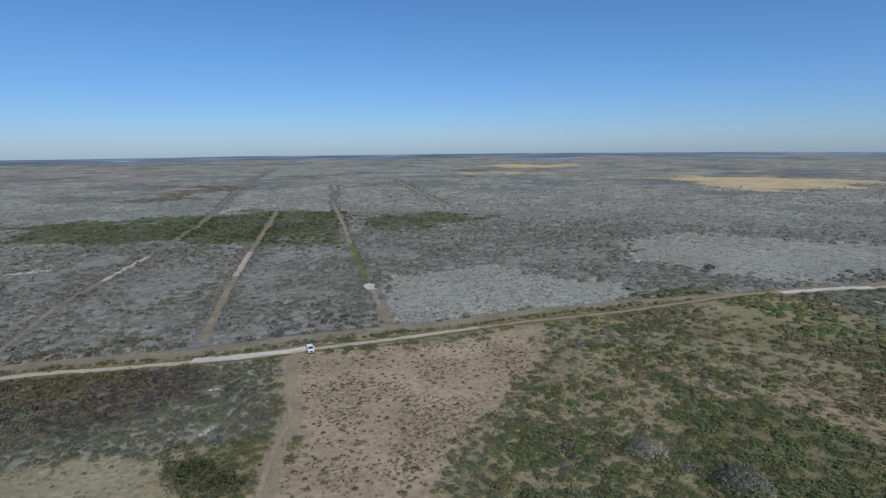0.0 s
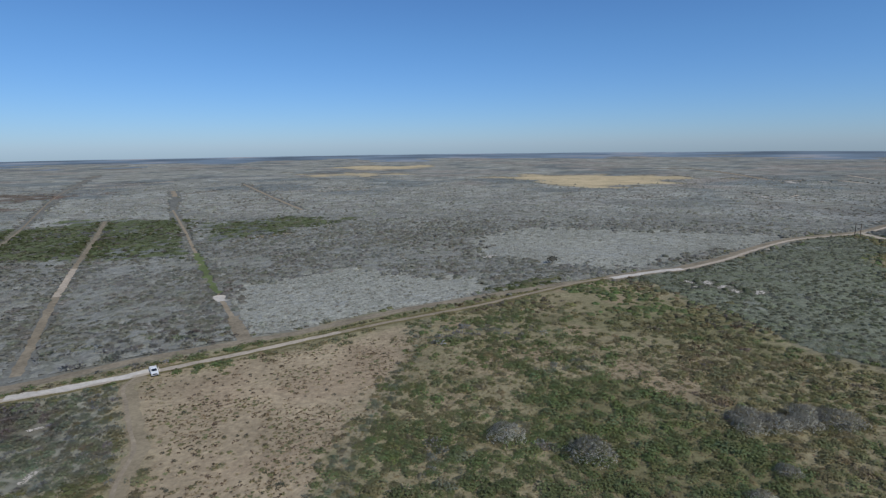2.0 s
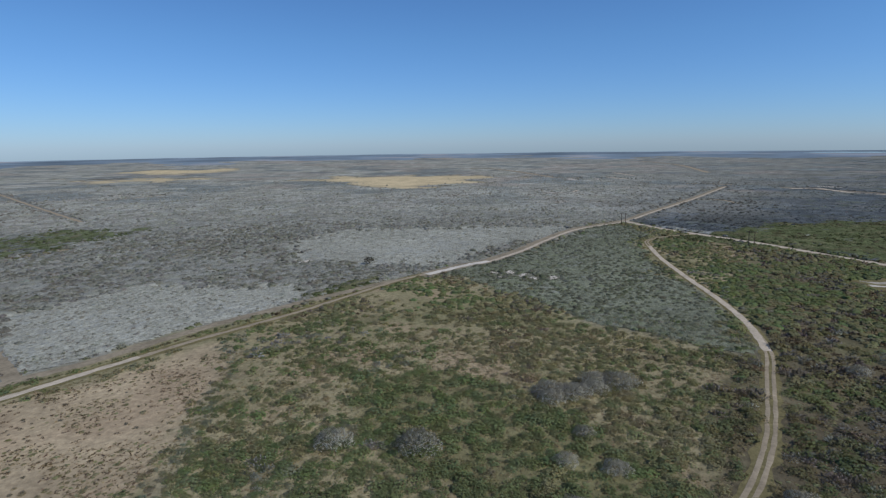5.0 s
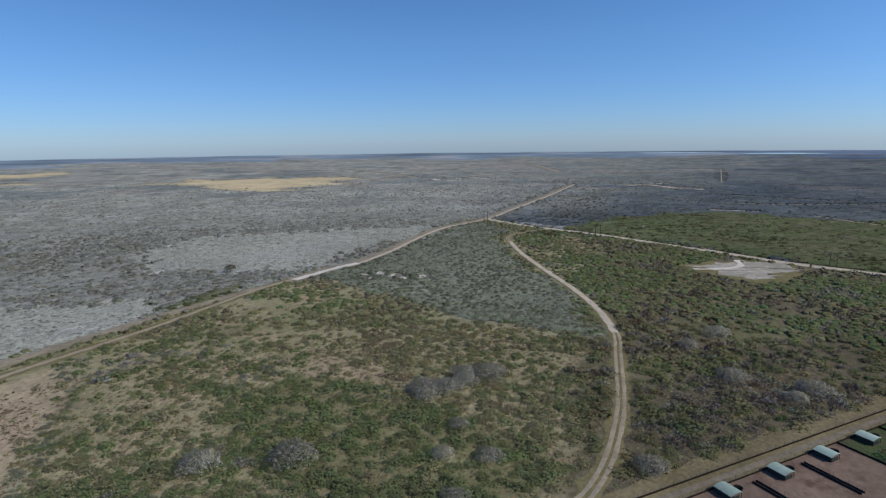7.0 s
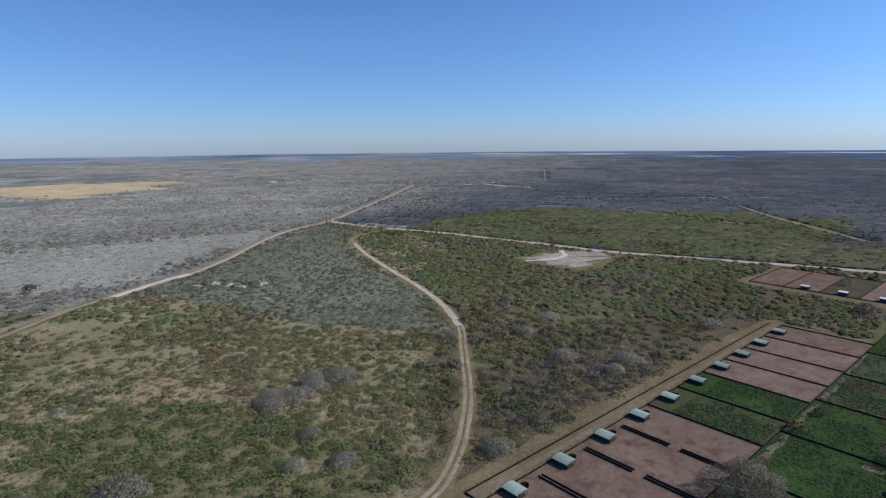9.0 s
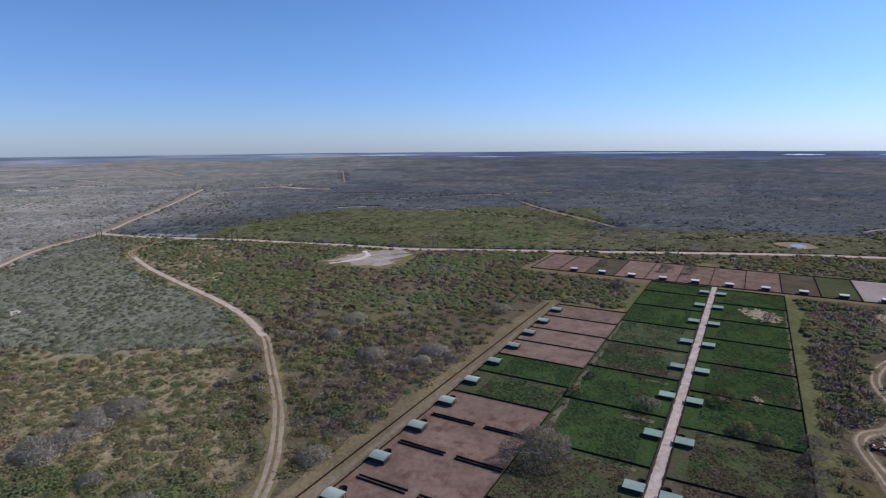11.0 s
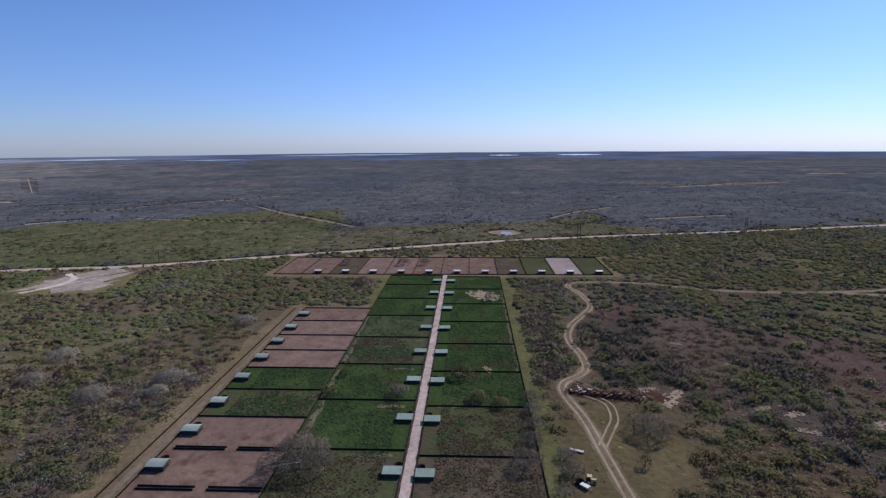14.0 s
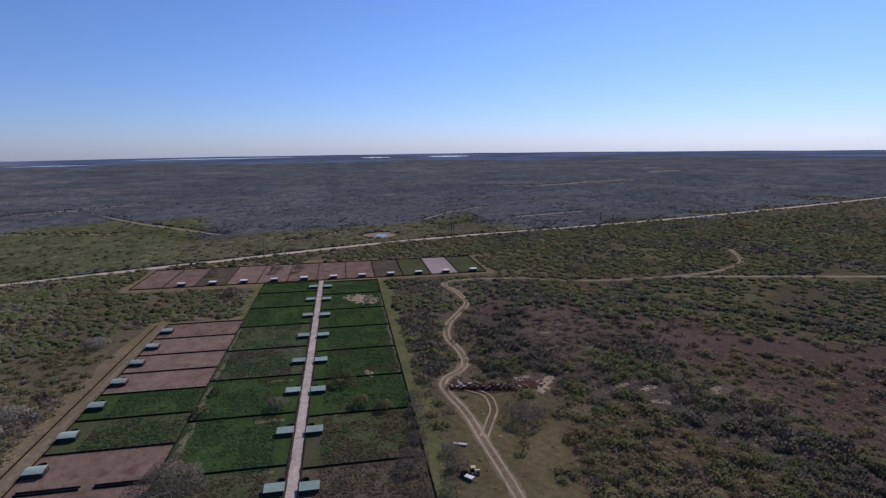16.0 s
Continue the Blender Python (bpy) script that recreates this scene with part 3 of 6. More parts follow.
for s in (-0.85, 0.85):
    strip("track", TRACK_EAST, 0.62, M_RUT, 0.07, offset=s, wobble=0.25, label="sandy wheel rut of a winding track", seed=12 + s)
    strip("track", TRACK_LOOP, 0.5, M_RUT, 0.09, offset=s, wobble=0.25, step=1, label="sandy wheel rut of a loop track", seed=15 + s)
strip("track", TRACK_SPUR, 3.5, M_DIRT, 0.03, wobble=0.3, label="faint dirt track", seed=17)
strip("track", DRIVE, 4.2, material("trodden_field_grass", (0.30, 0.245, 0.16), n1=0.9, n2=0.09, a1=0.25, a2=0.25, bump=0.1), 0.03, wobble=0.3, label="grassy drive through a bare field", category="track", seed=18)
strip("track", DRIVE, 1.0, M_RUT, 0.06, offset=-1, wobble=0.35, label="sandy wheel rut of the drive", seed=19)
strip("track", SPUR_A, 3.0, M_DIRT, 0.03, wobble=0.3, label="dirt clearing line through grey brush", seed=20)
strip("track", [(-103, 283), (-109, 312), (-117, 350)], 3.2, M_CALICHE, 0.06, wobble=0.35, label="pale washed part of a dirt line", seed=21)
strip("track", SPUR_B[:2], 5.0, M_DIRT, 0.03, wobble=0.25, label="grassy clearing line through grey brush", seed=22)
strip("track", [(-30, 252), (-33, 263)], 5.5, M_PALE, 0.065, wobble=0.3, label="pale washed part of a clearing line", seed=38)
strip("track", SPUR_B[1:7], 2.0, M_RUT, 0.03, wobble=0.25, label="grassy clearing line through grey brush", seed=22)
strip("track", [(-35, 266), (-42, 303), (-50, 345), (-58, 378)], 5.2, M_GRASSROAD, 0.06, wobble=0.6, label="green grass on a clearing line", seed=23)
strip("track", TRACK_WEST[6:12], 2.6, M_CALICHE, 0.10, wobble=0.25, label="pale sandy part of a winding track", seed=35)
strip("track", [(-166, 275), (-170, 305), (-175, 338)], 3.6, M_CALICHE, 0.07, wobble=0.35, label="pale washed part of a clearing line", seed=36)
strip("track", SPUR_C, 1.8, M_DIRT, 0.03, wobble=0.3, label="grassy clearing line through grey brush", seed=24)


def patch(name, poly, mat, z, label, category="ground", wob=2.0, step=2.0, seed=1, curve=True):
    """A flat patch with an uneven rim."""
    line = smooth_line(poly + poly[:1], step)[:-1] if curve else [Vector((*p, 0)) for p in poly]
    bm = bmesh.new()
    vs = []
    for i, p in enumerate(line):
        o = Vector((noise.noise((p.x * 0.12, p.y * 0.12, seed)), noise.noise((p.x * 0.12, p.y * 0.12, seed + 7)), 0)) * wob
        o += Vector((noise.noise((p.x * 0.7, p.y * 0.7, seed)), noise.noise((p.x * 0.7, p.y * 0.7, seed + 7)), 0)) * wob * 0.4
        vs.append(bm.verts.new((p + o).to_tuple()[:2] + (z,)))
    f = bm.faces.new(vs)
    f.normal_update()
    if f.normal.z < 0:
        bmesh.ops.reverse_faces(bm, faces=[f])
    bmesh.ops.triangulate(bm, faces=bm.faces)
    return tagged(flush(bm, name, mat), label, category, kind="structure")


def bare_spot(sx, sy, sl, sw, sa, seed):
    """Washed caliche: ragged scraps of pale soil strewn over an oval."""
    g = random.Random(seed)
    c, s = math.cos(radians(sa)), math.sin(radians(sa))
    bm = bmesh.new()
    unit = max(0.25, 0.095 * math.sqrt(sl * sw))
    for n in range(44):
        a, f = g.uniform(0, 2 * math.pi), math.sqrt(g.random())
        u = sl / 2 * f * math.cos(a)
        v = sw / 2 * f * math.sin(a) + 0.25 * sw * math.sin(5 * u / sl)
        px, py = sx + c * u - s * v, sy + s * u + c * v
        ln, wd, tu = unit * g.uniform(0.7, 2.0) * (1.2 - 0.6 * f), unit * g.uniform(0.4, 0.9), radians(sa) + g.gauss(0, 0.6)
        rim = []
        for k in range(11):
            b = k * 2 * math.pi / 11
            w = g.uniform(0.55, 1.25)
            x, y = ln * w * math.cos(b), wd * w * math.sin(b)
            rim.append(bm.verts.new((px + x * math.cos(tu) - y * math.sin(tu), py + x * math.sin(tu) + y * math.cos(tu), 0.075 + 0.002 * n)))
        bm.faces.new(rim)
    bmesh.ops.triangulate(bm, faces=bm.faces)
    bmesh.ops.recalc_face_normals(bm, faces=bm.faces)
    tagged(flush(bm, "bare_spot", M_RUT if sy < 0 else M_PALE), "pale bare spot of washed caliche", "bare ground", kind="structure")


for k, spot in enumerate(SPOTS):
    bare_spot(*spot, k)
for k, (line, w) in enumerate(((LINE_FAR, 1.8), ([(p[0] + 4, p[1] - 14) for p in LINE_FAR], 1.8), (LINE_FAR_B, 3.5), (LINE_FAR_C, 5), (LINE_FAR_D, 8), (LINE_FAR_E, 8))):
    strip("track", line, w, M_RUT if k < 2 else M_DIRT, 0.05, wobble=0.2, step=8, label="far straight clearing line in brush", seed=40 + k)
PCX, PCY = sum(p[0] for p in PAD) / len(PAD), sum(p[1] for p in PAD) / len(PAD)
for k, (line, w, pale) in enumerate(FAR_TRACKS):
    strip("track", line, w * 0.8, M_CALICHE if pale else M_RUT, 0.06, wobble=0.45, step=6, label="pale washed clearing far off in brush" if pale else "far sandy clearing line in brush", seed=60 + k)
patch("pad", PAD, M_VERGE, 0.045, "worn sandy rim of a caliche pad", "pad", wob=9, step=1.5, seed=3)
patch("pad", [(PCX + 4 + (x - PCX) * 0.72, PCY + (y - PCY) * 0.7) for x, y in PAD], M_PAD, 0.07, "bare white caliche pad beside the road", "pad", wob=11, step=1.2, seed=4)
strip("track", [(341, 88), (331, 84), (320, 80), (308, 84), (297, 96)], 3.0, M_PALE, 0.09, wobble=0.4, label="pale wheel track over the caliche pad", seed=44)
# ---- far water and the rim of the world ----
def lake(az0, az1, r0, r1, seed):
    """A long lake between two directions, narrowing to its ends."""
    pts, mid = [], (r0 + r1) / 2
    for side, ks in ((r0, range(13)), (r1, range(12, -1, -1))):
        for k in ks:
            a = radians(az0 + (az1 - az0) * k / 12)
            r = mid + (side - mid) * (0.12 + 0.88 * math.sin(math.pi * k / 12)) + 25 * math.sin(k * 2.1 + seed + side)
            pts.append((r * math.sin(a), r * math.cos(a)))
    patch("water", pts, M_WATER, 1.7, "far lake glinting near the horizon", "lake", wob=14, step=60, seed=seed)


for k, (az0, az1, r0, r1) in enumerate(LAKES):
    lake(az0, az1, r0, r1, k + 1)

# far woods closing the horizon, rising gently away, coloured blue for distance haze
M_HAZYWOODS = material("hazy_woods", attr="tint", n1=0.02, n2=0.004, a1=0.15, a2=0.15)


def hazy_woods():
    az = np.radians(np.arange(0, 360.01, 0.4))
    rad = np.array([2250, 2450, 2650, 2850, 3100, 3300, 3500, 3700, 3850, 4000, 4012.0])
    R, A = np.meshgrid(rad, az, indexing="ij")
    Z = 0.05 + (R - 2250) / 1750 * 1.2
    Z[-1] += 0.5 + 4.0 * fbm(az * 14, az * 0 + 3.0, 4, 4)
    X, Y = R * np.sin(A), R * np.cos(A)
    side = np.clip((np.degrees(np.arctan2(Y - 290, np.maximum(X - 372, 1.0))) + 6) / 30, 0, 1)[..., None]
    # haze is painted in: bluer and darker to the east, paler outwards
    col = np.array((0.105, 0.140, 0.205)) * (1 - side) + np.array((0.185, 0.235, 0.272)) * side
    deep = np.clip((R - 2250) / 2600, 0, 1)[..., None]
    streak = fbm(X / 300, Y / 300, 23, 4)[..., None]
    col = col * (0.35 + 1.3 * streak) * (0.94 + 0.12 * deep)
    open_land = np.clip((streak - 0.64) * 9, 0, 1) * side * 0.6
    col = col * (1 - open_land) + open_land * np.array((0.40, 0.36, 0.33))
    nr, na = R.shape
    i, j = np.arange(nr - 1)[:, None] * na, np.arange(na - 1)[None]
    quads = np.stack([i + j, i + na + j, i + na + j + 1, i + j + 1], -1).reshape(-1, 4)
    me = bpy.data.meshes.new("backdrop")
    me.from_pydata(np.stack([X, Y, Z], -1).reshape(-1, 3).tolist(), [], quads.tolist())
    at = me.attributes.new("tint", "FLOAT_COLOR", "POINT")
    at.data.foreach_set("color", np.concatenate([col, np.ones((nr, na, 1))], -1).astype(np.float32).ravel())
    me.materials.append(M_HAZYWOODS)
    tagged(new("backdrop", me), "far woods and open land reaching the horizon, painted haze blue", "backdrop", kind="structure")


hazy_woods()

# ---- brush ----
rng = np.random.default_rng(7)


def dome(g, rings, seg, fill, rough):
    """A rough dome of flat facets, width 1 and height about 0.7."""
    pts = []
    for j in range(rings):
        f = (j + 0.6) / rings
        rr, z = fill * 0.5 * math.cos(f * 1.35 - 0.25), 0.7 * fill * math.sin(f * 1.5)
        a = (np.arange(seg) + 0.5 * (j % 2)) * 2 * math.pi / seg + g.uniform(-0.2, 0.2, seg)
        k = rr * (1 + g.normal(0, rough, seg))
        pts.append(np.stack([k * np.cos(a), k * np.sin(a), np.maximum(z * (1 + g.normal(0, rough, seg)), 0.0)], 1))
    pts[0][:, 2] *= 0.25
    top = np.array([0, 0, 0.7 * fill * (1 + g.normal(0, rough * 0.5))])
    tri = []
    if rings == 1:
        pts[0][:, 2] = 0.0
    for p, q in zip(pts, pts[1:]):
        for i in range(seg):
            k = (i + 1) % seg
            tri += [(p[i], p[k], q[i]), (q[i], p[k], q[k])]
    for i in range(seg):
        tri.append((pts[-1][i], pts[-1][(i + 1) % seg], top))
    return np.array(tri)


def crown_cloud(n, kind, g):
    """A low spreading crown of width 1 and height about 0.5: n leaf or twig triangles over uneven lobes; array of corners."""
    if n == 0:
        return dome(g, 1, 5, 1.0, 0.2)
    core = None
    if kind == "leaf" and 9 <= n < 40:
        core = dome(g, 2, 6, 0.86, 0.15)
    # directions over the upper half, pushed in and out by a few soft lobes
    d = g.normal(0, 1, (n, 3))
    d[:, 2] = np.abs(d[:, 2]) * 1.1 - 0.1
    d /= np.linalg.norm(d, axis=1)[:, None]
    k = int(g.integers(5, 9))
    axes = g.normal(0, 1, (k, 3)) * (1, 1, 0.6) + (0, 0, 0.35)
    axes /= np.linalg.norm(axes, axis=1)[:, None]
    near = (d @ axes.T).max(1)
    lump = 0.68 + 0.40 * np.clip((near - 0.55) / 0.45, 0, 1)
    ell = np.array([g.uniform(0.9, 1.15), g.uniform(0.85, 1.05), 1.0])
    depth = g.uniform(0.4 if n >= 40 else 0.8, 1.12 if n >= 40 else 1.06, (n, 1)) ** 0.7 if kind == "leaf" else g.uniform(0.45, 1.08, (n, 1))
    c = d * (0.47, 0.47, 0.42) * ell * lump[:, None] * depth
    c[:, 2] = np.clip(c[:, 2], 0.01, None)
    size = 1.0 / math.sqrt(n)
    if kind == "twig":
        t1 = d + g.normal(0, 0.5, (n, 3)) + (0, 0, 0.4)
        t1 /= np.linalg.norm(t1, axis=1)[:, None]
        t2 = np.cross(t1, g.normal(0, 1, (n, 3)))
        t2 /= np.linalg.norm(t2, axis=1)[:, None] + 1e-9
        l1, l2 = size * 1.3, size * 0.5
    else:
        nn = d + (0, 0, 0.35) + g.normal(0, 0.38, (n, 3))
        nn /= np.linalg.norm(nn, axis=1)[:, None]
        t1 = np.cross(nn, g.normal(0, 1, (n, 3)))
        t1 /= np.linalg.norm(t1, axis=1)[:, None] + 1e-9
        t2 = np.cross(nn, t1)
        l1, l2 = size, size * 0.8
    s = g.uniform(0.6, 1.4, (n, 1))
    leaves = np.stack([c - t1 * l1 * s * 0.6 - t2 * l2 * s * 0.5, c + t1 * l1 * s * 0.6 - t2 * l2 * s * 0.3, c + t2 * l2 * s * 0.8 + t1 * l1 * s * g.uniform(-0.3, 0.3, (n, 1))], 1)
    if core is None:
        return leaves
    core[..., 2] *= 0.42
    return np.concatenate([core, leaves])


def lean_of(tri, jitter=0.13, up=0.6):
    """Soft shading directions of a crown of width 1: outwards and up, a little uneven."""
    c = tri.mean(1)
    e = np.cross(tri[:, 1] - tri[:, 0], tri[:, 2] - tri[:, 0])
    e /= np.linalg.norm(e, axis=1)[:, None] + 1e-9
    e *= np.sign((e * (c + (0, 0, 0.1))).sum(1))[:, None]
    n = c / (0.5, 0.5, 0.40) + (0, 0, 0.12)
    n = n / (np.linalg.norm(n, axis=1)[:, None] + 1e-9) + 0.18 * e + (0, 0, up) + rng.normal(0, jitter, c.shape)
    return n / (np.linalg.norm(n, axis=1)[:, None] + 1e-9)


def cloud_mesh(name, tri, col, lean):
    """A mesh from n x 3 x 3 corners, n x 3 colours and n x 3 shading directions."""
    n = len(tri)
    me = bpy.data.meshes.new(name)
    me.vertices.add(3 * n)
    me.vertices.foreach_set("co", tri.astype(np.float32).ravel())
    me.loops.add(3 * n)
    me.loops.foreach_set("vertex_index", np.arange(3 * n, dtype=np.int32))
    me.polygons.add(n)
    me.polygons.foreach_set("loop_start", np.arange(n, dtype=np.int32) * 3)
    me.update(calc_edges=True)
    at = me.attributes.new("tint", "FLOAT_COLOR", "POINT")
    c4 = np.ones((n, 3, 4), np.float32)
    c4[:, :, :3] = col[:, None, :]
    at.data.foreach_set("color", c4.ravel())
    at = me.attributes.new("lean", "FLOAT_VECTOR", "POINT")
    at.data.foreach_set("vector", np.repeat(lean.astype(np.float32), 3, axis=0).ravel())
    me.materials.append(M_LEAF)
    return me


TWIGGY = {"grey", "pale", "mauve", "silver", "brown", "straw", "dusk"}


def sow(spacing, r0, r1, keep=1.0):
    """Jittered points of brush between two distances: x, y, kind, width."""
    n = int(2 * r1 / spacing)
    gx, gy = np.meshgrid((np.arange(n) + 0.5) * spacing - r1, (np.arange(n) + 0.5) * spacing - r1)
    x = (gx + rng.uniform(-0.5, 0.5, gx.shape) * spacing).ravel()
    y = (gy + rng.uniform(-0.5, 0.5, gy.shape) * spacing).ravel()
    r = np.hypot(x, y)
    az = np.degrees(np.arctan2(x, y))
    ok = (r >= r0) & (r < r1) & (((az > -48) & (az < 172)) | (r < 60))
    x, y = x[ok], y[ok]
    rr = 0.6 + 0.012 * np.hypot(x, y)
    reg = region(x + rng.normal(0, 1, x.shape) * rr, y + rng.normal(0, 1, x.shape) * rr)
    size = SIZE[reg]
    width = size[:, 0] + (size[:, 1] - size[:, 0]) * rng.random(len(x)) ** 1.4
    # chance by cover: crown area against the cell, in drifts
    drift = np.clip(-0.55 + 3.1 * fbm(x / 22, y / 22, 71), np.where(np.isin(reg, [RID["lush"], RID["band"], RID["thicket"], RID["oldwood"]]), 0.8, 0.08), 1.7)
    p = COVER[reg] * drift * np.maximum(spacing ** 2 / (0.6 * width ** 2), 0) if spacing < 2.4 else COVER[reg] * drift * 1.15
    ok = (rng.random(len(x)) < p * keep) & ~blocked(x, y)
    x, y, reg, width = x[ok], y[ok], reg[ok], width[ok]
    pick = np.clip(rng.random(len(x)) * 0.42 + 1.25 * (fbm(x / 26, y / 26, 81) - 0.27), 0, 0.999)
    kind = (CUM[reg] < pick[:, None]).sum(1)
    # the far north is mottled with dry and dark ground cover
    far = (reg == RID["north"]) & (np.hypot(x, y) > 520)
    mot = fbm(x / 170, y / 170, 95, 4)
    kind = np.where(far & (mot > 0.60) & (rng.random(len(x)) < 0.7), KNAMES.index("brown"), kind)
    kind = np.where(far & (mot < 0.36) & (rng.random(len(x)) < 0.7), KNAMES.index("greygreen"), kind)
    return x, y, kind, width, reg


def grow(name, x, y, kind, width, tris, label, tall=0.72, variants=6, leafy=0.18, spread=0.25, up=0.6, lift=None, tone=None):
    """One mesh of many crowns."""
    total, cols, leans = [], [], []
    for twig in (True, False):
        of = np.isin(kind, [i for i, k in enumerate(KNAMES) if (k in TWIGGY) == twig])
        idx = np.flatnonzero(of)
        var = rng.integers(0, variants, len(idx))
        for v in range(variants):
            sel = idx[var == v]
            if not len(sel):
                continue
            proto = crown_cloud(tris, "twig" if twig and tone is None else "leaf", rng)
            pl = lean_of(proto, up=up)
            a = rng.uniform(0, 2 * math.pi, len(sel))
            c, s = np.cos(a), np.sin(a)
            wx = width[sel] * rng.uniform(0.85, 1.2, len(sel))
            wz = width[sel] * rng.uniform(0.8, 1.15, len(sel)) * (tall[sel] if isinstance(tall, np.ndarray) else tall) / 0.72
            px = proto[None, :, :, 0] * wx[:, None, None]
            py = proto[None, :, :, 1] * wx[:, None, None]
            nt3 = len(proto)
            t = np.empty((len(sel), nt3, 3, 3), np.float32)
            t[..., 0] = px * c[:, None, None] - py * s[:, None, None] + x[sel][:, None, None]
            t[..., 1] = px * s[:, None, None] + py * c[:, None, None] + y[sel][:, None, None]
            t[..., 2] = proto[None, :, :, 2] * wz[:, None, None] + (0 if lift is None else lift[sel][:, None, None])
            ln = np.empty((len(sel), nt3, 3), np.float32)
            ln[..., 0] = pl[None, :, 0] * c[:, None] - pl[None, :, 1] * s[:, None]
            ln[..., 1] = pl[None, :, 0] * s[:, None] + pl[None, :, 1] * c[:, None]
            ln[..., 2] = pl[None, :, 2]
            leans.append(ln.reshape(-1, 3))
            base = KCOL[kind[sel]] if tone is None else KCOL[kind[sel]] * 0.4 * tone[1][sel][:, None] + tone[0][sel] * 0.6
            col = base * rng.uniform(1 - spread, 1 + spread, (len(sel), 1)) * (1 + rng.normal(0, 0.05 if tone is None else 0.02, (len(sel), 3)))
            lf = rng.uniform(1 - leafy, 1 + leafy, (len(sel), nt3, 1))
            total.append(t.reshape(-1, 3, 3))
            cols.append((col[:, None, :] * lf).reshape(-1, 3))
    return tagged(new(name, cloud_mesh(name, np.concatenate(total), np.clip(np.concatenate(cols), 0.01, 0.8), np.concatenate(leans))), label, "brush", kind="stuff")


def hash2(a, b, seed):
    n = (a * 374761393 + b * 668265263 + seed * 974634777) & 0xFFFFFFFF
    n = ((n ^ (n >> 13)) * 1274126177) & 0xFFFFFFFF
    n = ((n ^ (n >> 15)) * 2246822519) & 0xFFFFFFFF
    return ((n ^ (n >> 16)) & 0xFFFF) / 65535.0


# closed brush: share of crowns, spacing of crowns, height, depth of tone
CANOPY = {"north": (1.0, 4.2, 1.0, 0.99), "wedge": (1.0, 2.5, 0.7, 0.74), "pale": (1.0, 1.8, 0.40, 0.94), "greenfar": (1.0, 4.4, 1.2, 0.60),
          "greeneast": (0.95, 4.0, 1.3, 0.50), "redfar": (0.5, 4.0, 1.2, 0.8), "beltse": (0.95, 4.2, 1.4, 0.50), "back": (1.0, 4.6, 1.2, 0.74)}


MIX = np.array([[q[3].get(k, 0) for k in KNAMES] for q in REGIONS], float)
MEAN = (MIX / MIX.sum(1, keepdims=True)) @ KCOL
DEPTH = np.array([CANOPY.get(q[0], (0, 0, 0, 1.0))[3] for q in REGIONS])


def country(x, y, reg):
    """Mean tone of the brush: the grey north passes slowly into the east, tinted blue with painted haze."""
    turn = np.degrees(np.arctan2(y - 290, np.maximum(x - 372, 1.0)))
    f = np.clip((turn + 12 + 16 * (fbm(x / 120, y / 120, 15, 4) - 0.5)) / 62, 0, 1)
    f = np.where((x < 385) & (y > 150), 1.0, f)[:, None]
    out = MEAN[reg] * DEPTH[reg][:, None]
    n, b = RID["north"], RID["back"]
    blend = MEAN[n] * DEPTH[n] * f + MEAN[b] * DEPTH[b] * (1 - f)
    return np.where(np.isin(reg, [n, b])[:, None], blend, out)


